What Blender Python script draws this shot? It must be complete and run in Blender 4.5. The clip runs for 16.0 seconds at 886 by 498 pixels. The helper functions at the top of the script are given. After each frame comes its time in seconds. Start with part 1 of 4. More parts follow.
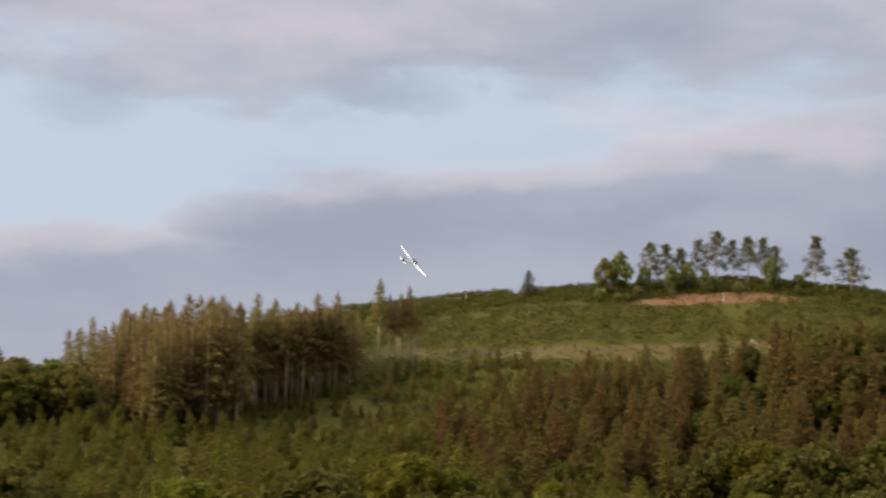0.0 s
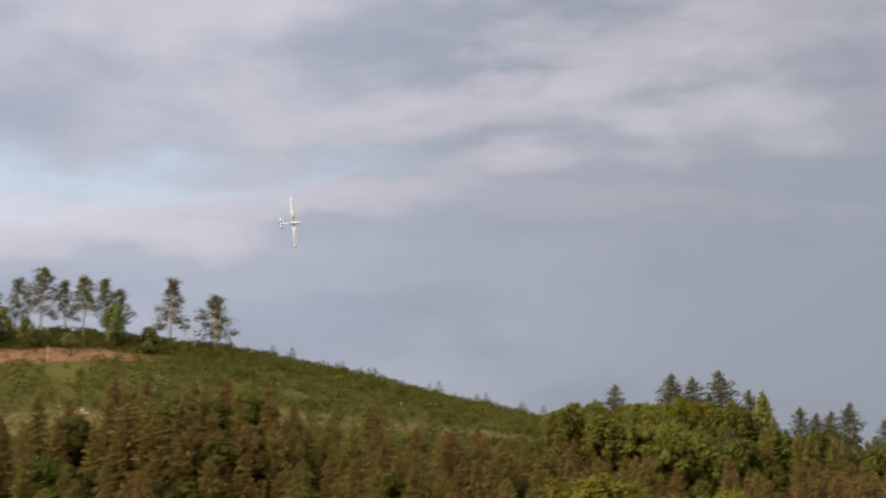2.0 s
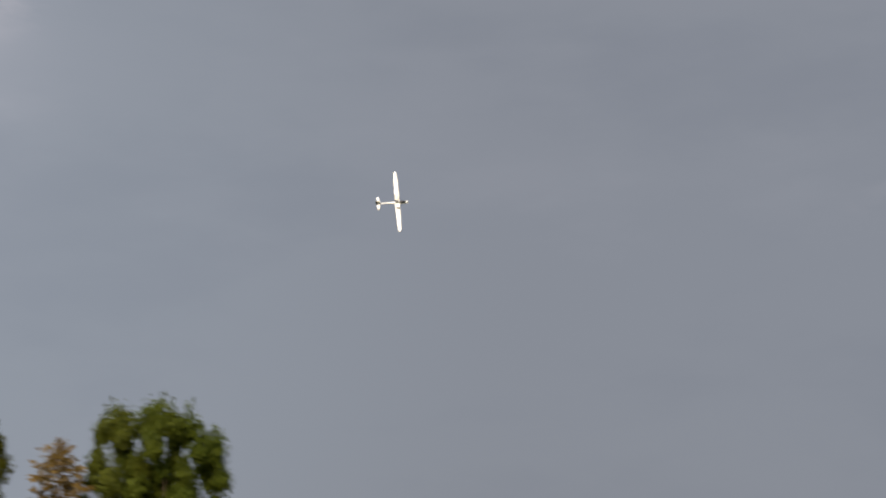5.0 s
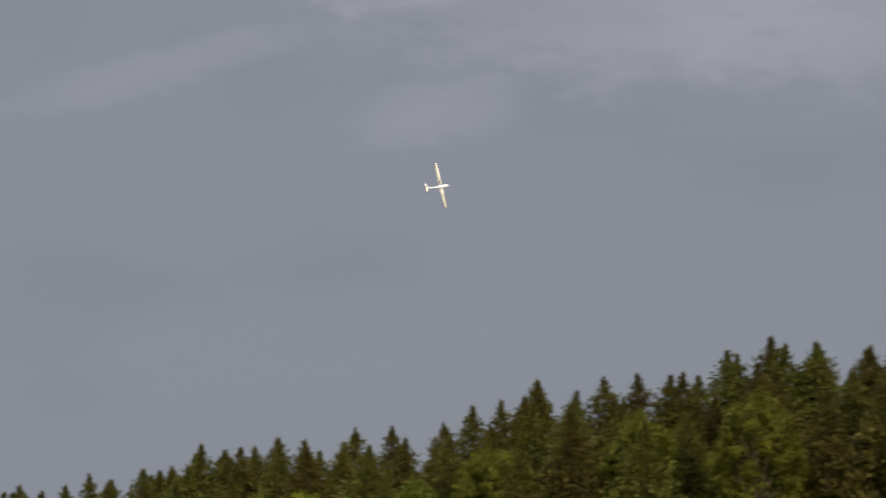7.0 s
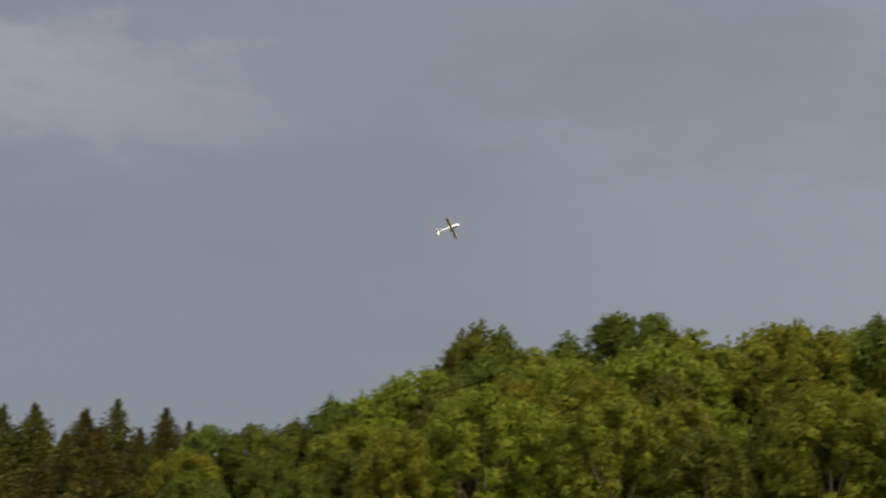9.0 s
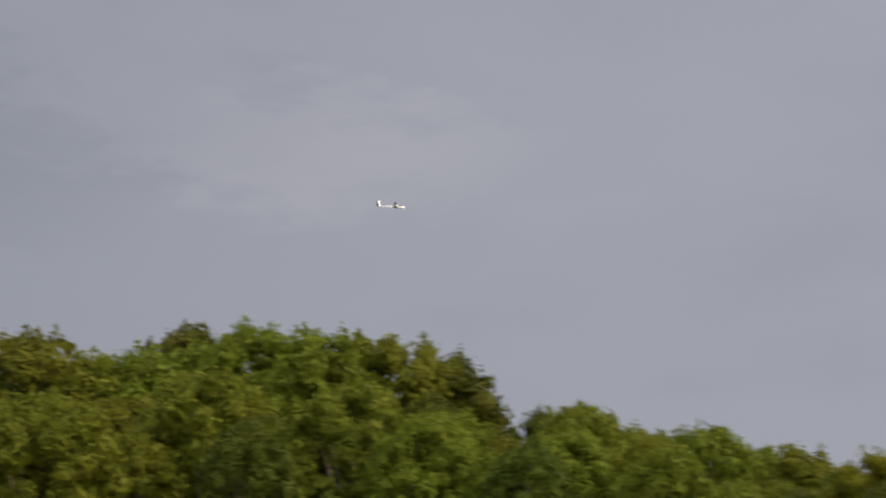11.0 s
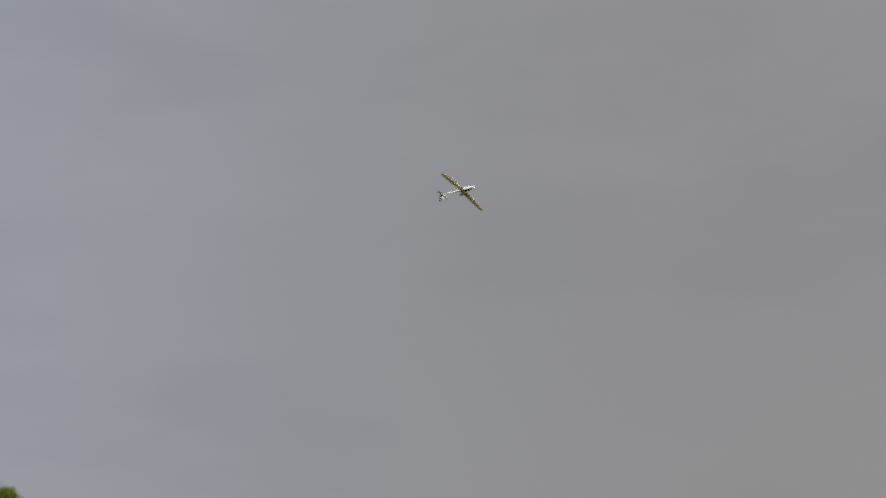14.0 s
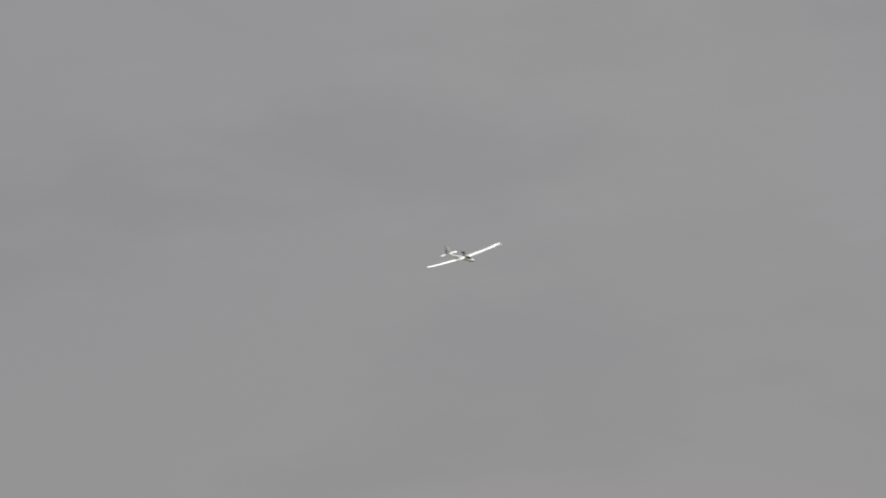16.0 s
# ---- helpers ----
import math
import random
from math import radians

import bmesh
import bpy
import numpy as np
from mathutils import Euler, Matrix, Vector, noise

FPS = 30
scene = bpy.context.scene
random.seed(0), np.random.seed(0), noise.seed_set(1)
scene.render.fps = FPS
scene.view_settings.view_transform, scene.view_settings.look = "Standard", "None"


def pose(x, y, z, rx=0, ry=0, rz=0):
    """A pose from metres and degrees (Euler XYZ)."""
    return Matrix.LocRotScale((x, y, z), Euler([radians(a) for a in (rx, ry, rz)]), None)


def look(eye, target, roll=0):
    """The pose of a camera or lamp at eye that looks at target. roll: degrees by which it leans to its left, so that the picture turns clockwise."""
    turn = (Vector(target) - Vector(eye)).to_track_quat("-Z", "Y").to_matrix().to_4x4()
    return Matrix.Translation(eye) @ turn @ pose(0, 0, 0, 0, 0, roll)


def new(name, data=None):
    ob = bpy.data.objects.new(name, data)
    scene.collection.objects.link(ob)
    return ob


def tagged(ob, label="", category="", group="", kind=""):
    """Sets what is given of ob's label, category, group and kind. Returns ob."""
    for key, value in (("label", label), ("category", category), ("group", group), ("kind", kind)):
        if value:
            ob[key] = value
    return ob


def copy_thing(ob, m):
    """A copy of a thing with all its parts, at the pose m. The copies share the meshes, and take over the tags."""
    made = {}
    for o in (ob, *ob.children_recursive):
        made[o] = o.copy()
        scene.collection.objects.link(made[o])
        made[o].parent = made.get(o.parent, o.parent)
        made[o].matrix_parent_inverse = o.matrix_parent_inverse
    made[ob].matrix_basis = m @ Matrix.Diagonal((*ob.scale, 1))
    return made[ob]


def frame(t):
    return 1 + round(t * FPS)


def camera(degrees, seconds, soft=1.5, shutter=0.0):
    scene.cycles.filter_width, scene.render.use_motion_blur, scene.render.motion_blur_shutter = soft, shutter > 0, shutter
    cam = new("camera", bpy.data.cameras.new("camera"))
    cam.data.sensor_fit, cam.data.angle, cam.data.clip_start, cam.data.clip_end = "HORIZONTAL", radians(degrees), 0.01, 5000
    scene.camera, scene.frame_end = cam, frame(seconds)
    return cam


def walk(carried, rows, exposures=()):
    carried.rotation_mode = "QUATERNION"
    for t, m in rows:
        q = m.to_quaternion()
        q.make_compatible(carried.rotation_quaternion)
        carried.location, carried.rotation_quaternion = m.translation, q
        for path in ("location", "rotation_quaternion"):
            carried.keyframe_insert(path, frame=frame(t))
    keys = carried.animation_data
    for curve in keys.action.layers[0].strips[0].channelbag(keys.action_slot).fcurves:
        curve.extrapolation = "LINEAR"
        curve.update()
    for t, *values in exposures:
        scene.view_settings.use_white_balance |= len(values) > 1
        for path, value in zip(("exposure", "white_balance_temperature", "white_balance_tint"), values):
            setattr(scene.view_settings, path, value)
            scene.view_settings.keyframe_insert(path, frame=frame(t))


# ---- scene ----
cam = camera(31.3, 16.0, soft=2.1, shutter=0.3)

# seconds, eye x y z, tilt up, lean, compass heading
PATH_WEST = (
    (0.0, -42.88, -106.62, -0.12, 5.300, 0.444, 0.000),
    (0.5, -42.22, -95.24, 0.13, 5.299, 0.414, 6.025),
    (1.0, -39.14, -77.79, -0.14, 6.246, 0.478, 13.124),
    (1.5, -33.85, -59.35, 0.01, 6.945, -0.112, 18.630),
    (2.0, -27.64, -43.49, -0.06, 8.522, -0.342, 23.041),
    (2.5, -20.59, -29.12, 0.13, 9.351, -0.397, 27.517),
    (3.0, -12.80, -16.21, 0.12, 9.497, -0.484, 32.167),
    (3.5, -3.78, -4.23, 0.01, 11.430, -0.568, 39.528),
    (3.7, -0.07, -0.08, -0.08, 12.508, -0.755, 42.372),
    (4.4, 14.89, 7.78, -0.16, 12.890, -0.856, 52.522),
    (5.1, 25.11, 5.12, -0.04, 10.374, -0.682, 63.055),
)
PATH_EAST = (
    (5.8, 25.75, 0.99, 0.13, 8.500, -0.330, 74.703),
    (6.0, 22.75, -0.10, -0.15, 9.020, 0.036, 77.745),
    (6.5, 13.98, -0.86, 0.28, 8.126, 0.079, 87.154),
    (7.0, 6.74, -0.98, 0.08, 7.740, 0.251, 93.277),
    (7.5, 0.23, -0.02, -0.05, 8.696, 0.186, 100.918),
    (8.0, 0.08, -0.07, 0.11, 9.101, 0.455, 107.205),
    (8.5, 1.04, -0.49, -0.10, 8.810, 0.026, 113.787),
    (9.0, 2.71, -1.18, 0.17, 9.813, -0.088, 120.358),
    (9.5, 5.35, -2.93, 0.03, 10.971, -0.564, 127.595),
    (10.0, 8.73, -6.36, -0.17, 12.049, -0.784, 135.492),
    (10.2, 10.17, -7.83, -0.02, 12.113, -0.738, 139.342),
    (10.9, 8.38, -7.23, 0.06, 11.569, -0.464, 151.309),
    (11.6, 2.60, -2.63, 0.11, 9.972, 0.179, 165.057),
)
PATH_SOUTH = (
    (12.3, 0.55, -0.20, -0.20, 9.100, 0.400, 179.000),
    (12.5, 0.61, -1.03, -0.29, 9.539, 0.341, 181.906),
    (13.0, 0.73, -3.42, 0.00, 10.100, 0.146, 191.008),
    (13.5, 0.10, -5.56, 0.10, 10.719, 0.471, 201.273),
    (14.0, -0.01, -5.84, 0.10, 11.128, 0.471, 208.886),
    (14.5, -0.15, -6.11, 0.10, 11.537, 0.471, 216.661),
    (15.0, -0.33, -6.35, 0.10, 11.783, 0.471, 224.028),
    (15.5, -0.54, -6.56, 0.10, 11.865, 0.471, 231.088),
    (16.0, -0.77, -6.75, 0.10, 11.865, 0.471, 237.840),
)


def eye_pose(x, y, z, tilt, lean, heading):
    return pose(x, y, z, 0, 0, -heading) @ pose(0, 0, 0, 90 + tilt) @ pose(0, 0, 0, 0, 0, lean)


walk(cam, [(r[0], eye_pose(*r[1:])) for r in PATH_WEST + PATH_EAST + PATH_SOUTH],
     ((0.0, 0.0), (1.5, 0.0), (2.0, 0.08), (2.5, -0.16), (3.0, -0.17), (3.5, -0.18), (4.6, -0.05), (5.8, 0.0), (7.0, 0.0), (9.0, 0.0), (9.5, -0.07), (10.0, 0.03), (12.5, 0.02), (13.0, -0.02), (13.5, -0.17), (14.5, -0.05), (16.0, 0.0)))

# ---- light ----
SUN_HEADING, SUN_HEIGHT = 245.0, 25.0


PINK, ROSE, DIM, BELLY = (0.68, 0.62, 0.665), (0.78, 0.68, 0.71), (0.50, 0.475, 0.52), (0.35, 0.385, 0.475)
CLOUDS = (
    (-12.5, 13.2, 5.0, 1.2, 0.02, 0.50, PINK), (-4.0, 13.4, 4.0, 1.0, 0.0, 0.50, PINK), (5.0, 13.2, 6.0, 1.6, 0.0, 0.60, BELLY),
    (-2.1, 10.9, 2.6, 0.9, 0.0, 0.60, BELLY), (-13.0, 10.3, 2.0, 0.9, 0.0, 0.40, BELLY), (-6.8, 6.3, 2.4, 0.8, 0.0, 0.60, BELLY),
    (14.3, 8.7, 1.8, 0.7, 0.0, 0.36, ROSE), (9.5, 9.6, 3.6, 0.6, -0.04, 0.28, ROSE), (5.9, 10.2, 2.2, 0.55, 0.0, 0.28, ROSE),
    (20.4, 10.5, 3.2, 0.55, 0.08, 0.30, ROSE), (25.3, 11.7, 2.6, 0.55, 0.10, 0.30, ROSE), (9.4, 14.6, 4.0, 1.2, 0.0, 0.45, BELLY), (23.4, 13.6, 6.0, 0.8, 0.13, 0.42, PINK), (33.0, 15.8, 4.5, 1.2, 0.10, 0.40, PINK),
    (28.5, 10.3, 4.5, 0.6, 0.0, 0.25, DIM), (40.0, 18.2, 5.0, 1.2, 0.10, 0.35, PINK), (83.0, 14.0, 5.0, 0.7, 0.28, 0.15, DIM),
    (93.2, 12.8, 2.6, 1.0, 0.10, 0.17, DIM), (91.3, 18.8, 4.5, 1.9, 0.10, 0.26, PINK), (100.0, 15.8, 7.0, 2.0, -0.10, 0.26, DIM),
    (107.5, 15.6, 6.0, 1.8, -0.15, 0.26, DIM), (131.0, 15.5, 9.0, 3.2, -0.20, 0.34, (0.20, 0.215, 0.24)), (149.0, 15.0, 6.0, 2.0, 0.0, 0.28, DIM),
)


def make_world():
    world = bpy.data.worlds.new("evening_sky")
    scene.world = world
    world.use_nodes = True
    nt = world.node_tree
    nt.nodes.clear()
    N, L = nt.nodes.new, nt.links.new
    out, bg = N("ShaderNodeOutputWorld"), N("ShaderNodeBackground")
    L(bg.outputs[0], out.inputs[0])
    co = N("ShaderNodeTexCoord")
    sky = N("ShaderNodeTexSky")
    sky.sky_type, sky.sun_disc = "NISHITA", False
    sky.sun_elevation, sky.sun_rotation = radians(SUN_HEIGHT), radians(SUN_HEADING)
    dim = N("ShaderNodeMix")
    dim.data_type, dim.blend_type = "RGBA", "MULTIPLY"
    dim.inputs[0].default_value = 1.0
    dim.inputs[7].default_value = (0.07, 0.07, 0.07, 1)
    L(sky.outputs[0], dim.inputs[6])

    def noise_of(scale, stretch, detail, rough, offset):
        m = N("ShaderNodeMapping")
        m.inputs["Scale"].default_value = stretch
        m.inputs["Location"].default_value = offset
        L(co.outputs["Generated"], m.inputs[0])
        n = N("ShaderNodeTexNoise")
        n.inputs["Scale"].default_value, n.inputs["Detail"].default_value, n.inputs["Roughness"].default_value = scale, detail, rough
        n.inputs["Distortion"].default_value = 0.0
        L(m.outputs[0], n.inputs[0])
        return n.outputs[0]

    def ramp(src, a, b):
        r = N("ShaderNodeMapRange")
        r.interpolation_type = "SMOOTHSTEP"
        r.inputs[1].default_value, r.inputs[2].default_value = a, b
        L(src, r.inputs[0])
        return r.outputs[0]

    def mix(fac, a, b, blend="MIX"):
        m = N("ShaderNodeMix")
        m.data_type, m.blend_type = "RGBA", blend
        for sock, v in ((m.inputs[0], fac), (m.inputs[6], a), (m.inputs[7], b)):
            if isinstance(v, bpy.types.NodeSocket):
                L(v, sock)
            else:
                sock.default_value = v
        return m.outputs[2]

    def toward(heading, height, a, b):
        d = N("ShaderNodeVectorMath")
        d.operation = "DOT_PRODUCT"
        h, e = radians(heading), radians(height)
        d.inputs[1].default_value = (math.sin(h) * math.cos(e), math.cos(h) * math.cos(e), math.sin(e))
        L(co.outputs["Generated"], d.inputs[0])
        return ramp(d.outputs["Value"], a, b)

    def times(a, b):
        m = N("ShaderNodeMath")
        m.operation = "MULTIPLY"
        for sock, v in ((m.inputs[0], a), (m.inputs[1], b)):
            if isinstance(v, bpy.types.NodeSocket):
                L(v, sock)
            else:
                sock.default_value = v
        return m.outputs[0]

    sep = N("ShaderNodeSeparateXYZ")
    L(co.outputs["Generated"], sep.inputs[0])
    billow = noise_of(3.2, (1, 1, 3.0), 5, 0.5, (3.1, 0.4, 1.7))
    # the height in the sky, its bands made uneven by the billows
    hgt = N("ShaderNodeMath")
    hgt.operation = "MULTIPLY_ADD"
    hgt.inputs[1].default_value = 0.10
    L(billow, hgt.inputs[0])
    L(sep.outputs[2], hgt.inputs[2])
    height = hgt.outputs[0]
    # closed grey-blue cloud, turning neutral towards the south
    veil = mix(toward(178, 8, 0.45, 1.0), (0.245, 0.263, 0.306, 1), (0.340, 0.353, 0.402, 1))
    veil = mix(times(toward(28, 8, 0.80, 0.99), 0.8), veil, (0.293, 0.325, 0.380, 1))
    veil = mix(times(toward(238, 12, 0.66, 0.97), 0.95), veil, (0.287, 0.284, 0.291, 1))
    masses = noise_of(4.6, (1, 1, 2.6), 6, 0.52, (7.3, 1.4, 2.7))
    wisps = noise_of(9.0, (1, 1, 3.2), 7, 0.55, (0.3, 2.2, 5.1))

    def uneven(tilt, big, small):
        """The height, with a slope from west to east and an edge roughened by two sizes of cloud."""
        v = sep.outputs[2]
        lean = N("ShaderNodeMapRange")
        lean.interpolation_type = "SMOOTHSTEP"
        for socket, value in zip(lean.inputs[1:5], (-0.42, 0.34, -0.30, 0.22)):
            socket.default_value = value
        L(sep.outputs[0], lean.inputs[0])
        for src, amount, rest in ((lean.outputs[0], -tilt, 0.0), (masses, big, -0.5), (wisps, small, -0.5)):
            a = N("ShaderNodeMath")
            a.operation = "ADD"
            a.inputs[1].default_value = rest
            L(src, a.inputs[0])
            b = N("ShaderNodeMath")
            b.operation = "MULTIPLY_ADD"
            b.inputs[1].default_value = amount
            L(a.outputs[0], b.inputs[0])
            L(v, b.inputs[2])
            v = b.outputs[0]
        return v

    def cloud(heading, rise, long, deep, slope, rough):
        """One ragged cloud: a stretched spot on the sky whose edge is torn by the noise."""
        h, e = radians(heading), radians(rise)
        sums = []
        for axis, half, amount in (((math.cos(h), -math.sin(h), 0), long, 1.3),
                                   ((-math.sin(h) * math.sin(e), -math.cos(h) * math.sin(e), math.cos(e)), deep, 3.0)):
            ax = Vector(axis) if half is long else Vector(axis) - slope * Vector((math.cos(h), -math.sin(h), 0))
            d = N("ShaderNodeVectorMath")
            d.operation = "DOT_PRODUCT"
            d.inputs[1].default_value = ax / math.sin(radians(half))
            L(co.outputs["Generated"], d.inputs[0])
            j = N("ShaderNodeMath")
            j.operation = "MULTIPLY_ADD"
            j.inputs[1].default_value, j.inputs[2].default_value = amount, -0.5 * amount
            L(rough, j.inputs[0])
            a = N("ShaderNodeMath")
            a.operation = "ADD"
            L(d.outputs["Value"], a.inputs[0])
            L(j.outputs[0], a.inputs[1])
            sums.append(times(a.outputs[0], a.outputs[0]))
        q = N("ShaderNodeMath")
        q.operation = "ADD"
        L(sums[0], q.inputs[0])
        L(sums[1], q.inputs[1])
        return times(ramp(q.outputs[0], 2.0, -0.5), toward(heading, rise, 0.3, 0.5))

    veil = mix(times(toward(25, 20, 0.91, 0.995), 0.5), veil, (0.375, 0.394, 0.457, 1))
    # the thinner, pale part of the sky in the north, between a low sloping bank and the higher cloud
    bank, upper = uneven(0.19, 0.10, 0.07), uneven(0.0, 0.12, 0.10)
    near_gap = toward(-6, 10, 0.86, 0.97)
    veil = mix(times(toward(-10, 8, 0.72, 0.98), 0.85), veil, (0.46, 0.49, 0.585, 1))
    gap = times(times(ramp(bank, 0.132, 0.150), ramp(upper, 0.222, 0.185)), near_gap)
    veil = mix(gap, veil, (0.55, 0.635, 0.755, 1))
    # the lit upper edge of the bank
    rim = times(times(ramp(bank, 0.108, 0.134), ramp(bank, 0.160, 0.136)), near_gap)
    veil = mix(times(rim, 0.62), veil, (0.66, 0.62, 0.68, 1))
    # soft masses: darker bellies and pinkish lit tops, stronger towards the north
    north = toward(10, 18, 0.80, 0.975)
    k = N("ShaderNodeMapRange")
    k.inputs[3].default_value, k.inputs[4].default_value = 0.03, 0.95
    L(north, k.inputs[0])
    lit = times(times(ramp(masses, 0.40, 0.70), times(k.outputs[0], 0.85)), ramp(upper, 0.195, 0.255))
    kd = N("ShaderNodeMapRange")
    kd.inputs[3].default_value, kd.inputs[4].default_value = 0.22, 0.6
    L(north, kd.inputs[0])
    dark = times(ramp(masses, 0.54, 0.32), kd.outputs[0])
    veil = mix(dark, veil, (0.74, 0.76, 0.81, 1), "MULTIPLY")
    veil = mix(lit, veil, (0.67, 0.635, 0.69, 1))
    veil = mix(times(times(times(ramp(wisps, 0.48, 0.68), k.outputs[0]), 0.6), ramp(height, 0.18, 0.28)), veil, (0.545, 0.535, 0.592, 1))
    # single clouds: heading, height, half length, half depth (degrees), slope, strength, colour
    fine = noise_of(19.0, (1, 1, 2.4), 6, 0.6, (4.1, 0.7, 3.3))
    for heading, rise, long, deep, slope, strength, colour in CLOUDS:
        veil = mix(times(cloud(heading, rise, long, deep, slope, fine), strength), veil, (*colour, 1))
    # overhead the cloud is thin and bright
    veil = mix(ramp(sep.outputs[2], 0.37, 0.66), veil, (1.7, 1.66, 1.6, 1))
    # it is thinnest north of the zenith
    veil = mix(toward(345, 62, 0.76, 0.95), veil, (4.6, 4.5, 4.25, 1))
    # an unseen bright glow added in the west-north-west, away from the sun, as fill light
    veil = mix(toward(300, 18, 0.76, 0.95), veil, (4.0, 3.6, 3.0, 1))
    # clear sky shows faintly through the veil
    total = mix(0.985, dim.outputs[2], veil)
    L(total, bg.inputs[0])
    bg.inputs[1].default_value = 1.0


make_world()
sun = new("sun", bpy.data.lights.new("sun", "SUN"))
sun.data.energy, sun.data.angle, sun.data.color = 4.9, radians(3.0), (1.0, 0.795, 0.54)
_h, _e = radians(SUN_HEADING), radians(SUN_HEIGHT)
sun.matrix_basis = look((0, 0, 80), (-math.sin(_h) * math.cos(_e) * 10, -math.cos(_h) * math.cos(_e) * 10, 80 - math.sin(_e) * 10))

# ---- materials ----


def base_material(name, rough=0.6):
    mat = bpy.data.materials.new(name)
    mat.use_nodes = True
    nt = mat.node_tree
    b = nt.nodes["Principled BSDF"]
    b.inputs["Roughness"].default_value = rough
    return mat, nt, b


def foliage(name, dark, light, through_light=0.25, hues=(0.474, 0.526), rough=0.55):
    """Leaves: each clump and each tree differs a little in tone."""
    mat, nt, b = base_material(name, rough)
    N, L = nt.nodes.new, nt.links.new
    b.inputs["Specular IOR Level"].default_value = 0.04
    geo, info = N("ShaderNodeNewGeometry"), N("ShaderNodeObjectInfo")
    co, clump, spread = N("ShaderNodeTexCoord"), N("ShaderNodeTexNoise"), N("ShaderNodeMapRange")
    clump.inputs["Scale"].default_value, clump.inputs["Detail"].default_value = 0.9, 3
    L(co.outputs["Object"], clump.inputs[0])
    spread.inputs[1].default_value, spread.inputs[2].default_value = 0.32, 0.68
    L(clump.outputs[0], spread.inputs[0])
    tone = None
    for src, share in ((geo.outputs["Random Per Island"], 0.40), (spread.outputs[0], 0.34), (info.outputs["Random"], 0.26)):
        m = N("ShaderNodeMath")
        m.operation = "MULTIPLY_ADD"
        m.inputs[1].default_value, m.inputs[2].default_value = share, 0.0
        L(src, m.inputs[0])
        if tone:
            L(tone.outputs[0], m.inputs[2])
        tone = m
    mixc = N("ShaderNodeMix")
    mixc.data_type = "RGBA"
    mixc.inputs[6].default_value, mixc.inputs[7].default_value = (*dark, 1), (*light, 1)
    L(tone.outputs[0], mixc.inputs[0])
    hue = N("ShaderNodeHueSaturation")
    hm = N("ShaderNodeMapRange")
    hm.inputs[3].default_value, hm.inputs[4].default_value = hues
    L(info.outputs["Random"], hm.inputs[0])
    L(hm.outputs[0], hue.inputs["Hue"])
    L(mixc.outputs[2], hue.inputs["Color"])
    L(hue.outputs[0], b.inputs["Base Color"])
    tr, mx = N("ShaderNodeBsdfTranslucent"), N("ShaderNodeMixShader")
    L(hue.outputs[0], tr.inputs[0])
    mx.inputs[0].default_value = through_light
    L(b.outputs[0], mx.inputs[1])
    L(tr.outputs[0], mx.inputs[2])
    L(mx.outputs[0], nt.nodes["Material Output"].inputs[0])
    return mat


def noisy(name, dark, light, scale=8.0, rough=0.8, bump=0.3, stretch=(1, 1, 1)):
    mat, nt, b = base_material(name, rough)
    N, L = nt.nodes.new, nt.links.new
    co, mp, n = N("ShaderNodeTexCoord"), N("ShaderNodeMapping"), N("ShaderNodeTexNoise")
    mp.inputs["Scale"].default_value = stretch
    n.inputs["Scale"].default_value, n.inputs["Detail"].default_value = scale, 6
    L(co.outputs["Object"], mp.inputs[0])
    L(mp.outputs[0], n.inputs[0])
    mixc = N("ShaderNodeMix")
    mixc.data_type = "RGBA"
    mixc.inputs[6].default_value, mixc.inputs[7].default_value = (*dark, 1), (*light, 1)
    L(n.outputs[0], mixc.inputs[0])
    L(mixc.outputs[2], b.inputs["Base Color"])
    bp = N("ShaderNodeBump")
    bp.inputs["Strength"].default_value = bump
    L(n.outputs[0], bp.inputs["Height"])
    L(bp.outputs[0], b.inputs["Normal"])
    return mat


LEAF_FRESH = foliage("fresh_leaves", (0.028, 0.040, 0.005), (0.134, 0.150, 0.015), 0.36, (0.474, 0.516))
LEAF_MEADOW = foliage("meadow_edge_leaves", (0.040, 0.054, 0.005), (0.172, 0.184, 0.014), 0.38, (0.482, 0.514))
LEAF_FOOT = foliage("foot_leaves", (0.070, 0.070, 0.008), (0.138, 0.132, 0.015), 0.36)
LEAF_SLOPE = foliage("slope_leaves", (0.076, 0.080, 0.016), (0.146, 0.142, 0.028), 0.44)
LEAF_WOOD = foliage("mixed_wood_leaves", (0.045, 0.048, 0.010), (0.096, 0.094, 0.017), 0.38)
LEAF_BIRCH = foliage("birch_leaves", (0.120, 0.130, 0.043), (0.205, 0.208, 0.068), 0.42)
# olive leaves; their dark tone also stands in for shade in the eastern wood
LEAF_DULL = foliage("dull_and_shaded_leaves", (0.018, 0.025, 0.004), (0.080, 0.090, 0.012), 0.30, (0.474, 0.528))
NEEDLE_GREEN = foliage("green_needles", (0.008, 0.011, 0.003), (0.066, 0.063, 0.012), 0.14, (0.462, 0.530))
NEEDLE_YOUNG = foliage("young_needles", (0.092, 0.086, 0.017), (0.142, 0.132, 0.025), 0.36)
NEEDLE_SAPLING = foliage("sapling_needles", (0.050, 0.056, 0.010), (0.106, 0.108, 0.018), 0.34)
NEEDLE_DARK = foliage("dark_needles", (0.022, 0.026, 0.008), (0.074, 0.069, 0.019), 0.18)
# dark needles made paler and greyer, the distance haze mixed into their colour
NEEDLE_FAR = foliage("haze_paled_needles", (0.054, 0.054, 0.024), (0.104, 0.098, 0.042), 0.32)
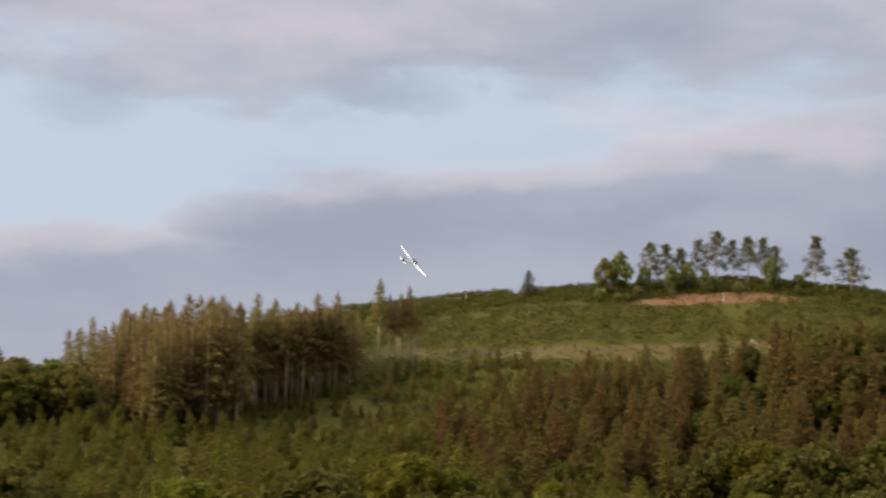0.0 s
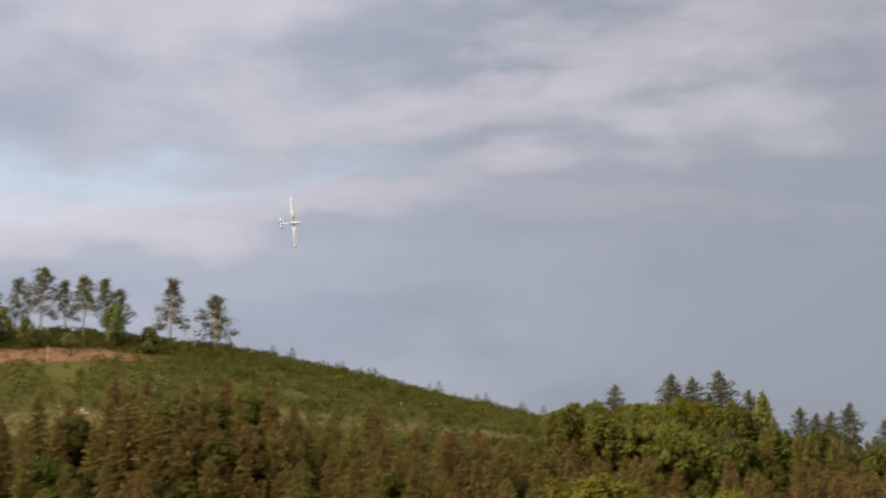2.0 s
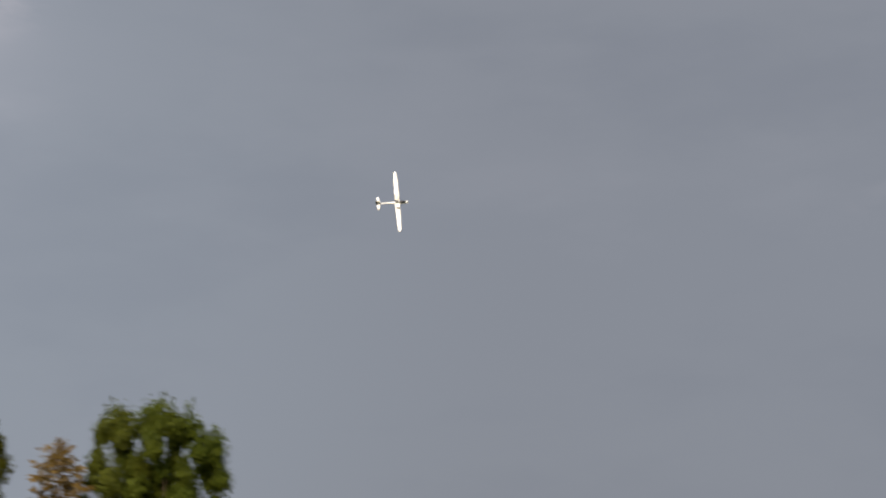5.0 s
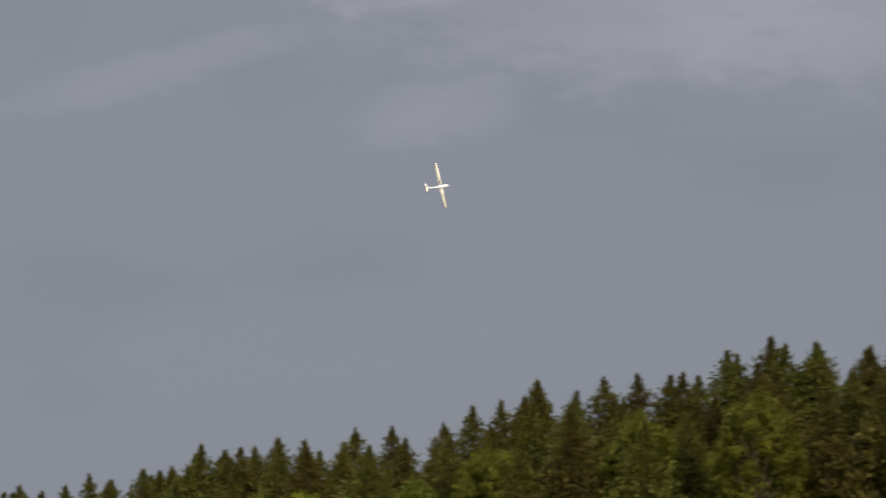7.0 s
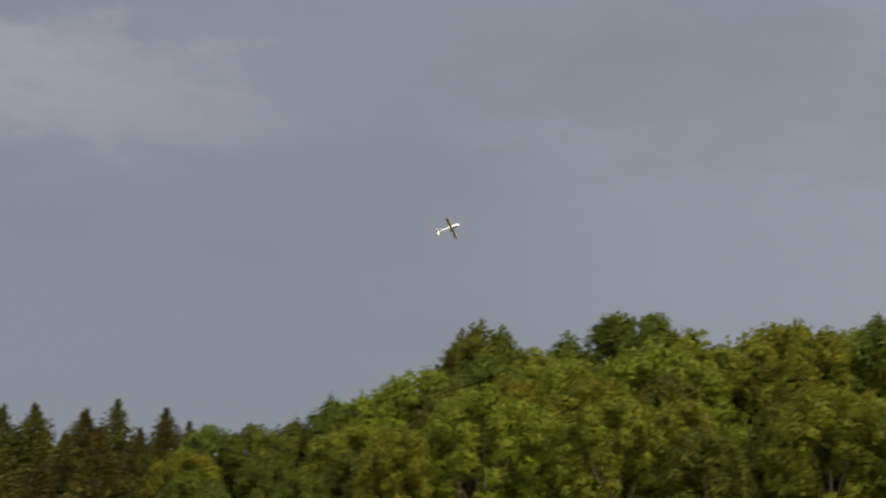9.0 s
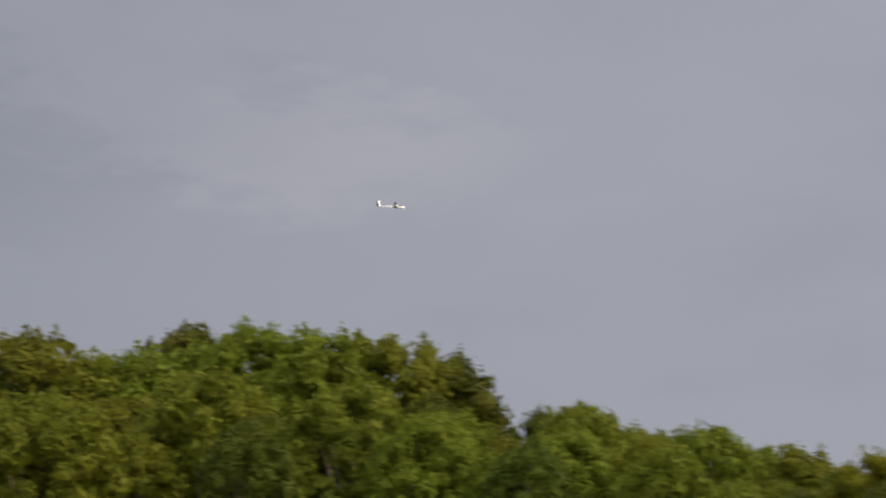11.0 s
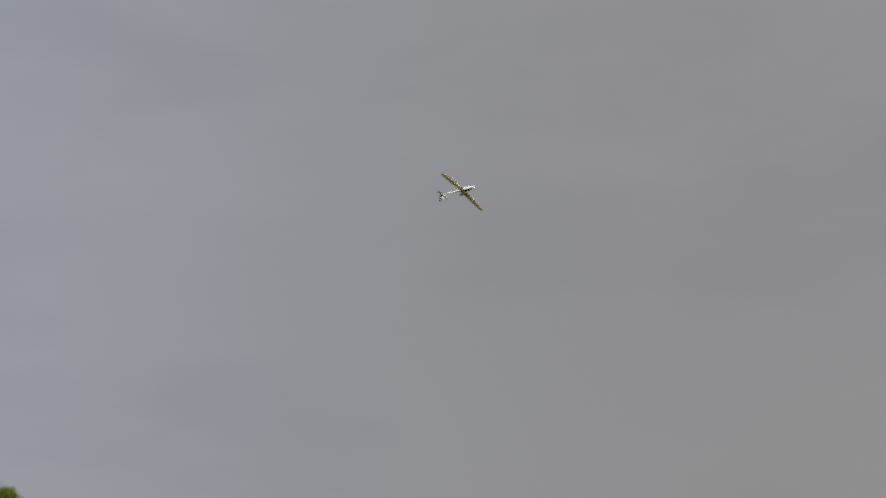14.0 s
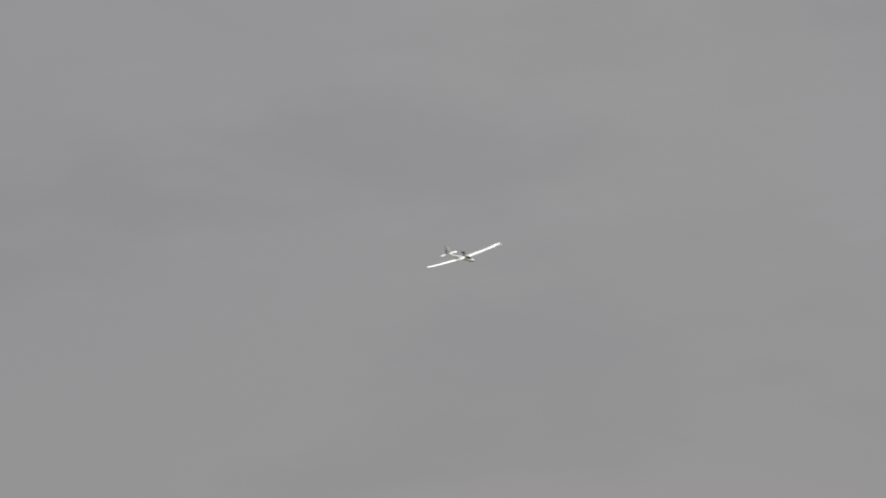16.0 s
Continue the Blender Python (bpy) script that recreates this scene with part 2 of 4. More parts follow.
NEEDLE_BROWN = foliage("browned_needles", (0.100, 0.067, 0.023), (0.146, 0.100, 0.033), 0.38, (0.484, 0.535))
NEEDLE_STAND = foliage("stand_needles", (0.155, 0.112, 0.043), (0.205, 0.148, 0.056), 0.50, (0.485, 0.530))
NEEDLE_PINE = foliage("pine_needles", (0.054, 0.054, 0.023), (0.118, 0.110, 0.042), 0.28)
SHRUB_LEAF = foliage("clearing_growth", (0.045, 0.053, 0.009), (0.082, 0.086, 0.015), 0.30)
# sunlight put into the colour: bark lightened because the stems stand in shade
BARK_STEM = noisy("bark_lightened_as_sunlit", (0.24, 0.18, 0.13), (0.46, 0.36, 0.27), 6, 0.9, 0.5, (1, 1, 0.25))
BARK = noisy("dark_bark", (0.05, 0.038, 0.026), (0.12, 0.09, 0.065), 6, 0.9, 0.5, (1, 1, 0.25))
BARK_PALE = noisy("pale_bark", (0.25, 0.22, 0.18), (0.50, 0.46, 0.40), 5, 0.85, 0.4, (1, 1, 0.3))
WOOD_CUT = noisy("weathered_cut_wood", (0.22, 0.19, 0.15), (0.42, 0.38, 0.32), 9, 0.8, 0.3)


def ground_material():
    mat, nt, b = base_material("hill_ground", 0.95)
    b.inputs["Specular IOR Level"].default_value = 0.05
    N, L = nt.nodes.new, nt.links.new
    geo = N("ShaderNodeNewGeometry")

    def nz(scale, detail=6):
        n = N("ShaderNodeTexNoise")
        n.inputs["Scale"].default_value, n.inputs["Detail"].default_value = scale, detail
        L(geo.outputs["Position"], n.inputs[0])
        return n.outputs[0]

    def mixc(f, a, c):
        m = N("ShaderNodeMix")
        m.data_type = "RGBA"
        for s, v in ((m.inputs[0], f), (m.inputs[6], a), (m.inputs[7], c)):
            if isinstance(v, bpy.types.NodeSocket):
                L(v, s)
            else:
                s.default_value = (*v, 1)
        return m.outputs[2]

    def smooth(v, lo, hi):
        r = N("ShaderNodeMapRange")
        r.interpolation_type = "SMOOTHSTEP"
        r.inputs[1].default_value, r.inputs[2].default_value = lo, hi
        L(v, r.inputs[0])
        return r.outputs[0]

    def patch(centre, size, edge):
        """A ragged patch of ground round a centre."""
        s = N("ShaderNodeVectorMath")
        s.operation = "SUBTRACT"
        s.inputs[1].default_value = (*centre, 0)
        L(geo.outputs["Position"], s.inputs[0])
        d = N("ShaderNodeVectorMath")
        d.operation = "MULTIPLY"
        d.inputs[1].default_value = (1 / size[0], 1 / size[1], 0)
        L(s.outputs[0], d.inputs[0])
        le = N("ShaderNodeVectorMath")
        le.operation = "LENGTH"
        L(d.outputs[0], le.inputs[0])
        a = N("ShaderNodeMath")
        a.operation = "ADD"
        L(le.outputs["Value"], a.inputs[0])
        L(nz(edge), a.inputs[1])
        return smooth(a.outputs[0], 1.62, 1.38)

    grass = mixc(smooth(nz(0.22), 0.35, 0.65), (0.036, 0.037, 0.007), (0.056, 0.052, 0.011))
    grass = mixc(smooth(nz(2.3), 0.42, 0.70), grass, (0.062, 0.050, 0.014))
    dry = mixc(nz(1.5), (0.060, 0.048, 0.018), (0.098, 0.074, 0.032))
    soil = mixc(nz(1.1), (0.095, 0.052, 0.028), (0.170, 0.090, 0.050))
    c = mixc(patch((5, 136), (60, 3.0), 0.5), grass, dry)
    c = mixc(patch((3, 160), (15, 3.6), 0.55), c, soil)
    c = mixc(patch((26, 163), (14, 3.0), 0.30), c, dry)
    c = mixc(patch((-21, 161), (12, 2.0), 0.40), c, dry)
    L(c, b.inputs["Base Color"])
    bp = N("ShaderNodeBump")
    bp.inputs["Strength"].default_value, bp.inputs["Distance"].default_value = 0.6, 0.3
    L(nz(1.4, 8), bp.inputs["Height"])
    L(bp.outputs[0], b.inputs["Normal"])
    return mat


GROUND = ground_material()


def plain_gloss(name, colour, rough, metal=0.0, coat=0.0):
    mat, nt, b = base_material(name, rough)
    N, L = nt.nodes.new, nt.links.new
    n = N("ShaderNodeTexNoise")
    n.inputs["Scale"].default_value, n.inputs["Detail"].default_value = 14, 5
    co = N("ShaderNodeTexCoord")
    L(co.outputs["Object"], n.inputs[0])
    m = N("ShaderNodeMix")
    m.data_type = "RGBA"
    m.inputs[6].default_value = (*[v * 0.9 for v in colour], 1)
    m.inputs[7].default_value = (*colour, 1)
    L(n.outputs[0], m.inputs[0])
    L(m.outputs[2], b.inputs["Base Color"])
    b.inputs["Metallic"].default_value, b.inputs["Coat Weight"].default_value = metal, coat
    return mat


GELCOAT = plain_gloss("white_gelcoat", (0.86, 0.875, 0.90), 0.25, 0, 0.3)
CANOPY = plain_gloss("smoked_canopy", (0.012, 0.013, 0.016), 0.30)
CANOPY.node_tree.nodes["Principled BSDF"].inputs["Specular IOR Level"].default_value = 0.25
DARK_PAINT = plain_gloss("dark_grey_paint", (0.03, 0.03, 0.033), 0.4)
HINGE = plain_gloss("grey_hinge_tape", (0.42, 0.42, 0.42), 0.5)

# ---- the lie of the land: height at rings round the pilot's meadow, by compass heading ----
RINGS = (0, 22, 58, 85, 110, 130, 150, 172, 200, 300, 700, 1500, 4500)
LAND = {
    -180: (-12, -11, -8.5, -3, -3.5, -4, -4, -4, -5, -9, -20, -60, -160),
    -160: (-12, -10.5, -7, -4.5, -2.2, -2.2, -2.5, -3, -5, -9, -20, -60, -160),
    -140: (-12, -10.5, -7, -4.5, -2.2, -2.2, -2.5, -3, -5, -9, -20, -60, -160),
    -100: (-12, -13.5, -15, -6, -7, -8, -8, -8, -8, -9, -20, -60, -160),
    -60: (-12, -13.5, -15, -17, -14, -9, -5, -2, -3, -9, -20, -60, -160),
    -41: (-12, -13.5, -19, -16, -10, -5.5, -2, 1, -1, -9, -20, -60, -160),
    -30: (-12, -13.5, -20, -15, -9, -4, 2, 8, 6, -9, -20, -60, -160),
    -20: (-12, -13.5, -20, -14, -6.5, 0.5, 8, 14.5, 12, -9, -20, -60, -160),
    -10: (-12, -13.5, -20, -13.5, -4, 3.5, 11.5, 18.2, 15, -9, -20, -60, -160),
    3: (-12, -13.5, -20, -13, -3, 5, 13.5, 20.8, 18, -9, -20, -60, -160),
    10: (-12, -13.5, -20, -13, -3, 5, 12.5, 19, 16, -9, -20, -60, -160),
    15: (-12, -13.5, -20, -13, -3.5, 4, 10.5, 16, 13, -9, -20, -60, -160),
    22: (-12, -13.5, -19, -13, -4, 2, 7, 11, 9, -9, -20, -60, -160),
    30: (-12, -13.5, -18, -13, -6, -1, 2.5, 5, 4, -9, -20, -60, -160),
    47: (-12, -13.5, -15, -10, -6.5, -4, -1, 2, 0, -9, -20, -60, -160),
    62: (-12, -13.5, -13, -11, -9.5, -9, -9, -9, -10, -14, -24, -60, -160),
    80: (-12, -11, -11, -11, -11.5, -12, -12, -12, -13, -16, -26, -60, -160),
    95: (-12, -11, -8.5, -6.5, -7.5, -7.5, -8, -9, -11, -14, -24, -60, -160),
    108: (-12, -11, -8.5, -3.5, -3.5, -3, -3, -4, -8, -12, -22, -60, -160),
    125: (-12, -11, -8.5, -2, -0.5, 1, 1.5, 0, -4, -10, -20, -60, -160),
    148: (-12, -11, -8.5, -1, 1, 2, 2, 1, -4, -10, -20, -60, -160),
    165: (-12, -11, -8.5, -2.5, -2.5, -3, -3, -3, -5, -9, -20, -60, -160),
    180: (-12, -11, -8.5, -3, -3.5, -4, -4, -4, -5, -9, -20, -60, -160),
}
_AZ = np.array(sorted(LAND), float)
_TAB = np.array([LAND[int(a)] for a in _AZ])


def land(x, y):
    az = (math.degrees(math.atan2(x, y)) + 180) % 360 - 180
    r = math.hypot(x, y)
    k = min(max(int(np.searchsorted(_AZ, az)) - 1, 0), len(_AZ) - 2)
    s = (az - _AZ[k]) / (_AZ[k + 1] - _AZ[k])
    row = _TAB[k] * (1 - s) + _TAB[k + 1] * s
    z = float(np.interp(r, RINGS, row))
    if r > 40:
        z += 0.35 * noise.noise((x * 0.09, y * 0.09, 3.3)) * min(1, (r - 40) / 30)
    return z


def at(az, r):
    return r * math.sin(radians(az)), r * math.cos(radians(az))


def mesh_object(name, verts, faces, mat, parent=None, label="", smooth=False):
    me = bpy.data.meshes.new(name)
    me.from_pydata([tuple(v) for v in verts], [], [tuple(f) for f in faces])
    if smooth:
        me.polygons.foreach_set("use_smooth", [True] * len(me.polygons))
    me.materials.append(mat)
    ob = new(name, me)
    if parent:
        ob.parent = parent
    return tagged(ob, label) if label else ob


def make_ground():
    radii = [0, 6, 12, 18] + list(range(24, 210, 3)) + [220, 240, 270, 310, 370, 450, 600, 800, 1100, 1500, 2200, 3200, 4500]
    n = 300
    verts = [(0, 0, land(0, 0))]
    for r in radii[1:]:
        for i in range(n):
            x, y = at(-180 + 360 * i / n, r)
            verts.append((x, y, land(x, y)))
    faces = [(0, 1 + (i + 1) % n, 1 + i) for i in range(n)]
    for k in range(len(radii) - 2):
        a, b = 1 + k * n, 1 + (k + 1) * n
        for i in range(n):
            j = (i + 1) % n
            faces.append((a + i, a + j, b + j, b + i))
    faces = [f[::-1] for f in faces]
    g = mesh_object("ground", verts, faces, GROUND, smooth=True)
    bm = bmesh.new()
    bm.from_mesh(g.data)
    bmesh.ops.recalc_face_normals(bm, faces=bm.faces)
    bm.to_mesh(g.data)
    bm.free()
    tagged(g, "grassy hillside with a cleared slope, dry grass and a bare reddish patch", "ground", "", "structure")


make_ground()

# ---- trees ----


def leaf_quads(rng, centres, normals, size, aspect=1.0, jitter=0.5):
    """Small flat leaf clumps at the centres, facing roughly along the normals."""
    c, nrm = np.asarray(centres, float), np.asarray(normals, float)
    k = len(c)
    nrm = nrm / (np.linalg.norm(nrm, axis=1)[:, None] + 1e-9) + rng.normal(0, jitter, (k, 3))
    nrm /= np.linalg.norm(nrm, axis=1)[:, None] + 1e-9
    ref = rng.normal(0, 1, (k, 3))
    u = np.cross(nrm, ref)
    u /= np.linalg.norm(u, axis=1)[:, None] + 1e-9
    v = np.cross(nrm, u)
    s = (np.asarray(size) * rng.uniform(0.6, 1.3, k))[:, None]
    lift = nrm * s * 0.22
    p = np.stack([c - u * s * aspect, c - v * s * 0.55 + lift, c + u * s * aspect, c + v * s * 0.55 + lift], 1).reshape(-1, 3)
    f = np.arange(4 * k).reshape(-1, 4)
    return p, f


def tapered(points, radii, sides=6):
    """A round limb along points."""
    verts, faces = [], []
    for i, (p, r) in enumerate(zip(points, radii)):
        p = Vector(p)
        d = Vector(points[min(i + 1, len(points) - 1)]) - Vector(points[max(i - 1, 0)])
        q = d.to_track_quat("Z", "Y") if d.length > 1e-6 else Vector((0, 0, 1)).to_track_quat("Z", "Y")
        for s in range(sides):
            a = 2 * math.pi * s / sides
            verts.append(p + q @ Vector((r * math.cos(a), r * math.sin(a), 0)))
    for i in range(len(points) - 1):
        for s in range(sides):
            t = (s + 1) % sides
            faces.append((i * sides + s, i * sides + t, (i + 1) * sides + t, (i + 1) * sides + s))
    faces.append(tuple(range((len(points) - 1) * sides, len(points) * sides)))
    faces.append(tuple(range(sides))[::-1])
    return verts, faces


def joined(parts):
    verts, faces = [], []
    for v, f in parts:
        o = len(verts)
        verts += list(v)
        faces += [tuple(i + o for i in q) for q in f]
    return verts, faces


def tree_base(name, trunk, trunk_mat, crown, crown_mat, limbs=None, category="tree"):
    root = new(name)
    root.empty_display_size = 0.5
    mesh_object("trunk", *trunk, trunk_mat, root, smooth=True)
    mesh_object("crown", *crown, crown_mat, root)
    if limbs:
        mesh_object("branchwork", *limbs, trunk_mat, root, smooth=True)
    return root


def conifer(name, seed, height, radius, clear, mat, bark, step, droop=0.35, ragged=0.25, limb_show=False, power=0.85, sprays=3, wide=0.24, fine=0.17, least=0.13, thin_below=0.0):
    """A spruce: whorls of drooping branches round a straight tapering trunk, each branch a row of overlapping sprays."""
    rng = np.random.default_rng(seed)
    trunk = tapered([(0, 0, -0.3), (0.03, 0, height * 0.4), (0, 0.02, height * 0.75), (0, 0, height * 0.985)],
                    [height * 0.0125, height * 0.010, height * 0.006, 0.015], 6)
    verts, faces, limbs = [], [], []
    levels = int((1 - clear) * height / step)
    for k in range(levels):
        f = 1 - (1 - (k + rng.uniform(0.0, 0.9)) / levels) ** 1.35
        reach = radius * max(0.035, (1 - f) ** power) * (0.75 if f < 0.08 else 1.0)
        for b in range(int(rng.integers(7, 11)) if reach > 0.5 else 6):
            a = rng.uniform(0, 2 * math.pi)
            long = reach * rng.uniform(1 - ragged, 1 + ragged * 0.8)
            if rng.random() < 0.08:
                long *= 0.45
            out, side = np.array((math.cos(a), math.sin(a), 0)), np.array((-math.sin(a), math.cos(a), 0))
            sag = droop * (rng.uniform(0.1, 1.8) - 1.5 * f * f)
            z = height * (clear + (0.958 - clear) * f) + rng.normal(0, max(step * 0.8, (1 - f) * 0.022 * height))

            def on(s):
                tip_up = 0.22 * long * max(0, s - 0.7)
                return out * long * s + np.array((0, 0, z - sag * long * s * (0.55 + 0.6 * s) + tip_up))
            count, grow = (sprays, 1.0) if f > thin_below else (max(3, sprays * 2 // 5), 1.5)
            for q in range(count):
                s0 = ((q + rng.uniform(0.0, 1.0)) / count) ** 0.75
                ln = (fine * long + least) * rng.uniform(0.7, 1.3) * grow * (1.1 - 0.45 * f)
                p = on(s0 * 0.9) + side * long * rng.normal(0, wide) * (1.1 - 0.5 * s0) + np.array((0, 0, rng.normal(0, 0.05 + 0.05 * reach)))
                aim = out * 0.8 + side * rng.normal(0, 0.55) + np.array((0, 0, rng.normal(-0.28 + 0.5 * f, 0.38)))
                aim /= np.linalg.norm(aim)
                w = np.cross(aim, rng.normal(0, 1, 3))
                w *= ln * rng.uniform(0.38, 0.55) / (np.linalg.norm(w) + 1e-9)
                n = len(verts)
                verts += [p - w, p + w, p + aim * ln]
                faces.append((n, n + 1, n + 2))
    for q in range(9):
        # the leading shoot, with short twigs that point upwards
        a = rng.uniform(0, 6.28)
        n = len(verts)
        d = np.array((math.cos(a), math.sin(a), 0)) * 0.05
        foot = height * rng.uniform(0.90, 0.95)
        tip = np.array((0, 0, height)) if q < 4 else d * rng.uniform(2, 5) + np.array((0, 0, foot + height * 0.035))
        verts += [np.array((0, 0, foot)) + d, np.array((0, 0, foot + 0.02)) - d, tip]
        faces.append((n, n + 1, n + 2))
    if limb_show:
        for k in range(16):
            z = height * (clear * (0.40 + 0.60 * k / 15))
            a = rng.uniform(0, 6.28)
            ln = rng.uniform(0.4, 1.0) * radius * 0.5
            limbs.append(tapered([(0, 0, z), (ln * math.cos(a), ln * math.sin(a), z - 0.15)], [0.035, 0.012], 4))
    return tree_base(name, trunk, bark, (verts, faces), mat, joined(limbs) if limbs else None)


def leaf_tris(rng, centres, normals, size, jitter=0.5):
    """Small pointed leaf clumps at the centres, facing roughly along the normals."""
    c, nrm = np.asarray(centres, float), np.asarray(normals, float)
    k = len(c)
    nrm = nrm / (np.linalg.norm(nrm, axis=1)[:, None] + 1e-9) + rng.normal(0, jitter, (k, 3))
    nrm /= np.linalg.norm(nrm, axis=1)[:, None] + 1e-9
    u = np.cross(nrm, rng.normal(0, 1, (k, 3)))
    u /= np.linalg.norm(u, axis=1)[:, None] + 1e-9
    v = np.cross(nrm, u)
    s = (np.asarray(size) * rng.uniform(0.7, 1.35, k))[:, None]
    p = np.stack([c - u * s * 0.8 - v * s * 0.5, c + u * s * 0.8 - v * s * 0.5, c + v * s * 1.0], 1).reshape(-1, 3)
    return p, np.arange(3 * k).reshape(-1, 3)


def broadleaf(name, seed, height, width, mat, bark, leaves, leaf=0.26, low=0.12, lobes=20, upright=0.0):
    """A broad-crowned tree: limbs that carry uneven, overlapping lobes of leaf clumps."""
    rng = np.random.default_rng(seed)
    fork = height * (low + 0.16)
    trunk = tapered([(0, 0, -0.3), (0.05, 0.02, fork * 0.6), (0, 0.05, fork), (0.1, 0, height * 0.5)],
                    [height * 0.022, height * 0.017, height * 0.014, height * 0.004], 7)
    mid = height * (low + 1) / 2
    half = height * (1 - low) / 2
    limbs, cs, ns, sz = [], [], [], []
    tops = []
    for k in range(lobes):
        a = 2.399963 * k + rng.uniform(-0.4, 0.4)
        f = 1 - 2 * (k + 0.5) / lobes
        ring = math.sqrt(max(0.0, 1 - abs(f) ** 2.3)) ** (0.8 + upright)
        r = width * rng.uniform(0.52, 1.10) / math.sqrt(lobes)
        reach = max(0.0, width / 2 * ring * rng.uniform(0.86, 1.06) * (1.0 - upright * 0.45 * max(0, f)) - r * 0.75)
        c = np.array((reach * math.cos(a), reach * math.sin(a), mid + (half - r * 0.8) * f * rng.uniform(0.90, 1.04)))
        tops.append((c, r))
    area = sum(r * r * (1.0 if c[2] > height * 0.42 else 0.55) for c, r in tops)
    squash = np.array((1, 1, 0.90 + 0.3 * upright))
    for c, r in tops:
        low_lobe = c[2] <= height * 0.42
        share, size = (0.55, leaf * 1.7) if low_lobe else (1.0, leaf)
        # a close inner mass of shaded leaves
        n = max(8, int(leaves * 0.18 * share * r * r / area))
        d = rng.normal(0, 1, (n, 3))
        d /= np.linalg.norm(d, axis=1)[:, None]
        cs.append(c + d * (r * rng.uniform(0.45, 0.78, n))[:, None] * squash)
        ns.append(d)
        sz.append(np.full(n, min(size * 2.3, r * 0.55)))
        # the outer leaves, in tufts
        tufts = max(4, int(leaves * 0.78 * share * r * r / area / 5))
        d = rng.normal(0, 1, (tufts, 3))
        d /= np.linalg.norm(d, axis=1)[:, None]
        d = np.repeat(d, 5, 0) + rng.normal(0, 1, (tufts * 5, 3)) * min(0.32, size * 1.3 / r)
        d /= np.linalg.norm(d, axis=1)[:, None]
        n = len(d)
        bump = 1 + 0.14 * np.sin(d[:, 0] * 5 + c[0] * 3) * np.cos(d[:, 1] * 6 + c[1]) + np.repeat(rng.normal(0, 0.085, tufts), 5)
        cs.append(c + d * (r * bump * rng.uniform(0.86, 1.06, n))[:, None] * squash)
        ns.append(d + np.array((0, 0, 0.25)))
        sz.append(np.full(n, size))
        # sprays that stand out of the lobe
        m = max(2, n // 11)
        k = rng.integers(0, n, m)
        cs.append(c + d[k] * (r * rng.uniform(1.02, 1.26, m))[:, None])
        ns.append(d[k])
        sz.append(np.full(m, size * 0.8))
        if leaves < 2500 or rng.random() < 0.75:
            continue
        limbs.append(tapered([(0, 0, fork * rng.uniform(0.8, 1.0)), (c[0] * 0.40, c[1] * 0.40, (fork + c[2]) / 2), tuple(c * np.array((0.55, 0.55, 0.8)))],
                             [height * 0.008, height * 0.005, height * 0.002], 5))
    # leading shoots that feather the top
    for q in range(34 if leaves > 5000 else 14):
        c, r = tops[int(rng.integers(0, max(3, lobes // 3)))]
        m = 26
        ht = rng.uniform(0.03, 0.085) * height
        base = c + np.array((rng.normal(0, r * 0.3), rng.normal(0, r * 0.3), r * 0.58))
        u = rng.uniform(0, 1, m) ** 1.4
        cs.append(base + np.stack([rng.normal(0, 0.035, m) * width * (1.1 - u), rng.normal(0, 0.035, m) * width * (1.1 - u), u * ht], 1))
        ns.append(rng.normal(0, 1, (m, 3)))
        sz.append(np.full(m, leaf * 0.85))
    crown = leaf_tris(rng, np.vstack(cs), np.vstack(ns), np.concatenate(sz), 0.42)
    crown[0][:, 2] *= height / (0.5 * crown[0][:, 2].max() + 0.5 * np.percentile(crown[0][:, 2], 99.4))
    return tree_base(name, trunk, bark, crown, mat, joined(limbs) if limbs else None)


def pine(name, seed, height, width, quads, lean=0.0, bare=0.42):
    """A wind-worn pine: a tall bare stem with flat layers of needles."""
    rng = np.random.default_rng(seed)
    top = (lean, 0, height * 0.97)
    trunk = tapered([(0, 0, -0.3), (lean * 0.2, 0.05, height * 0.35), (lean * 0.6, -0.05, height * 0.7), top],
                    [height * 0.018, height * 0.014, height * 0.010, 0.03], 6)
    limbs, cs, ns, sz = [], [], [], []
    n_l = 24
    for k in range(n_l):
        f = k / (n_l - 1)
        z = height * (bare + (1 - bare) * f * 0.97)
        a = 2.4 * k + rng.uniform(-0.5, 0.5)
        reach = width / 2 * (1.0 - 0.78 * f ** 1.8) * rng.uniform(0.10, 0.78)
        c = np.array((lean * f + reach * math.cos(a), reach * math.sin(a), z + 0.12 * reach))
        r = width * rng.uniform(0.12, 0.22) * (1.1 - 0.35 * f)
        m = max(10, quads // n_l)
        d = rng.normal(0, 1, (m, 3))
        d /= np.linalg.norm(d, axis=1)[:, None]
        cs.append(c + d * (r * rng.uniform(0.3, 1.1, m))[:, None] * np.array((1.1, 1.1, 0.7)))
        ns.append(d + np.array((0, 0, 0.6)))
        sz.append(np.full(m, 0.17))
        limbs.append(tapered([(lean * f, 0, z - 0.25), tuple((c + np.array((lean * f, 0, z - 0.1))) / 2), tuple(c)], [0.05, 0.035, 0.012], 5))
    crown = leaf_quads(rng, np.vstack(cs), np.vstack(ns), np.concatenate(sz), 1.0, 0.5)
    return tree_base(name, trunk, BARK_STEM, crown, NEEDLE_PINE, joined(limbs))


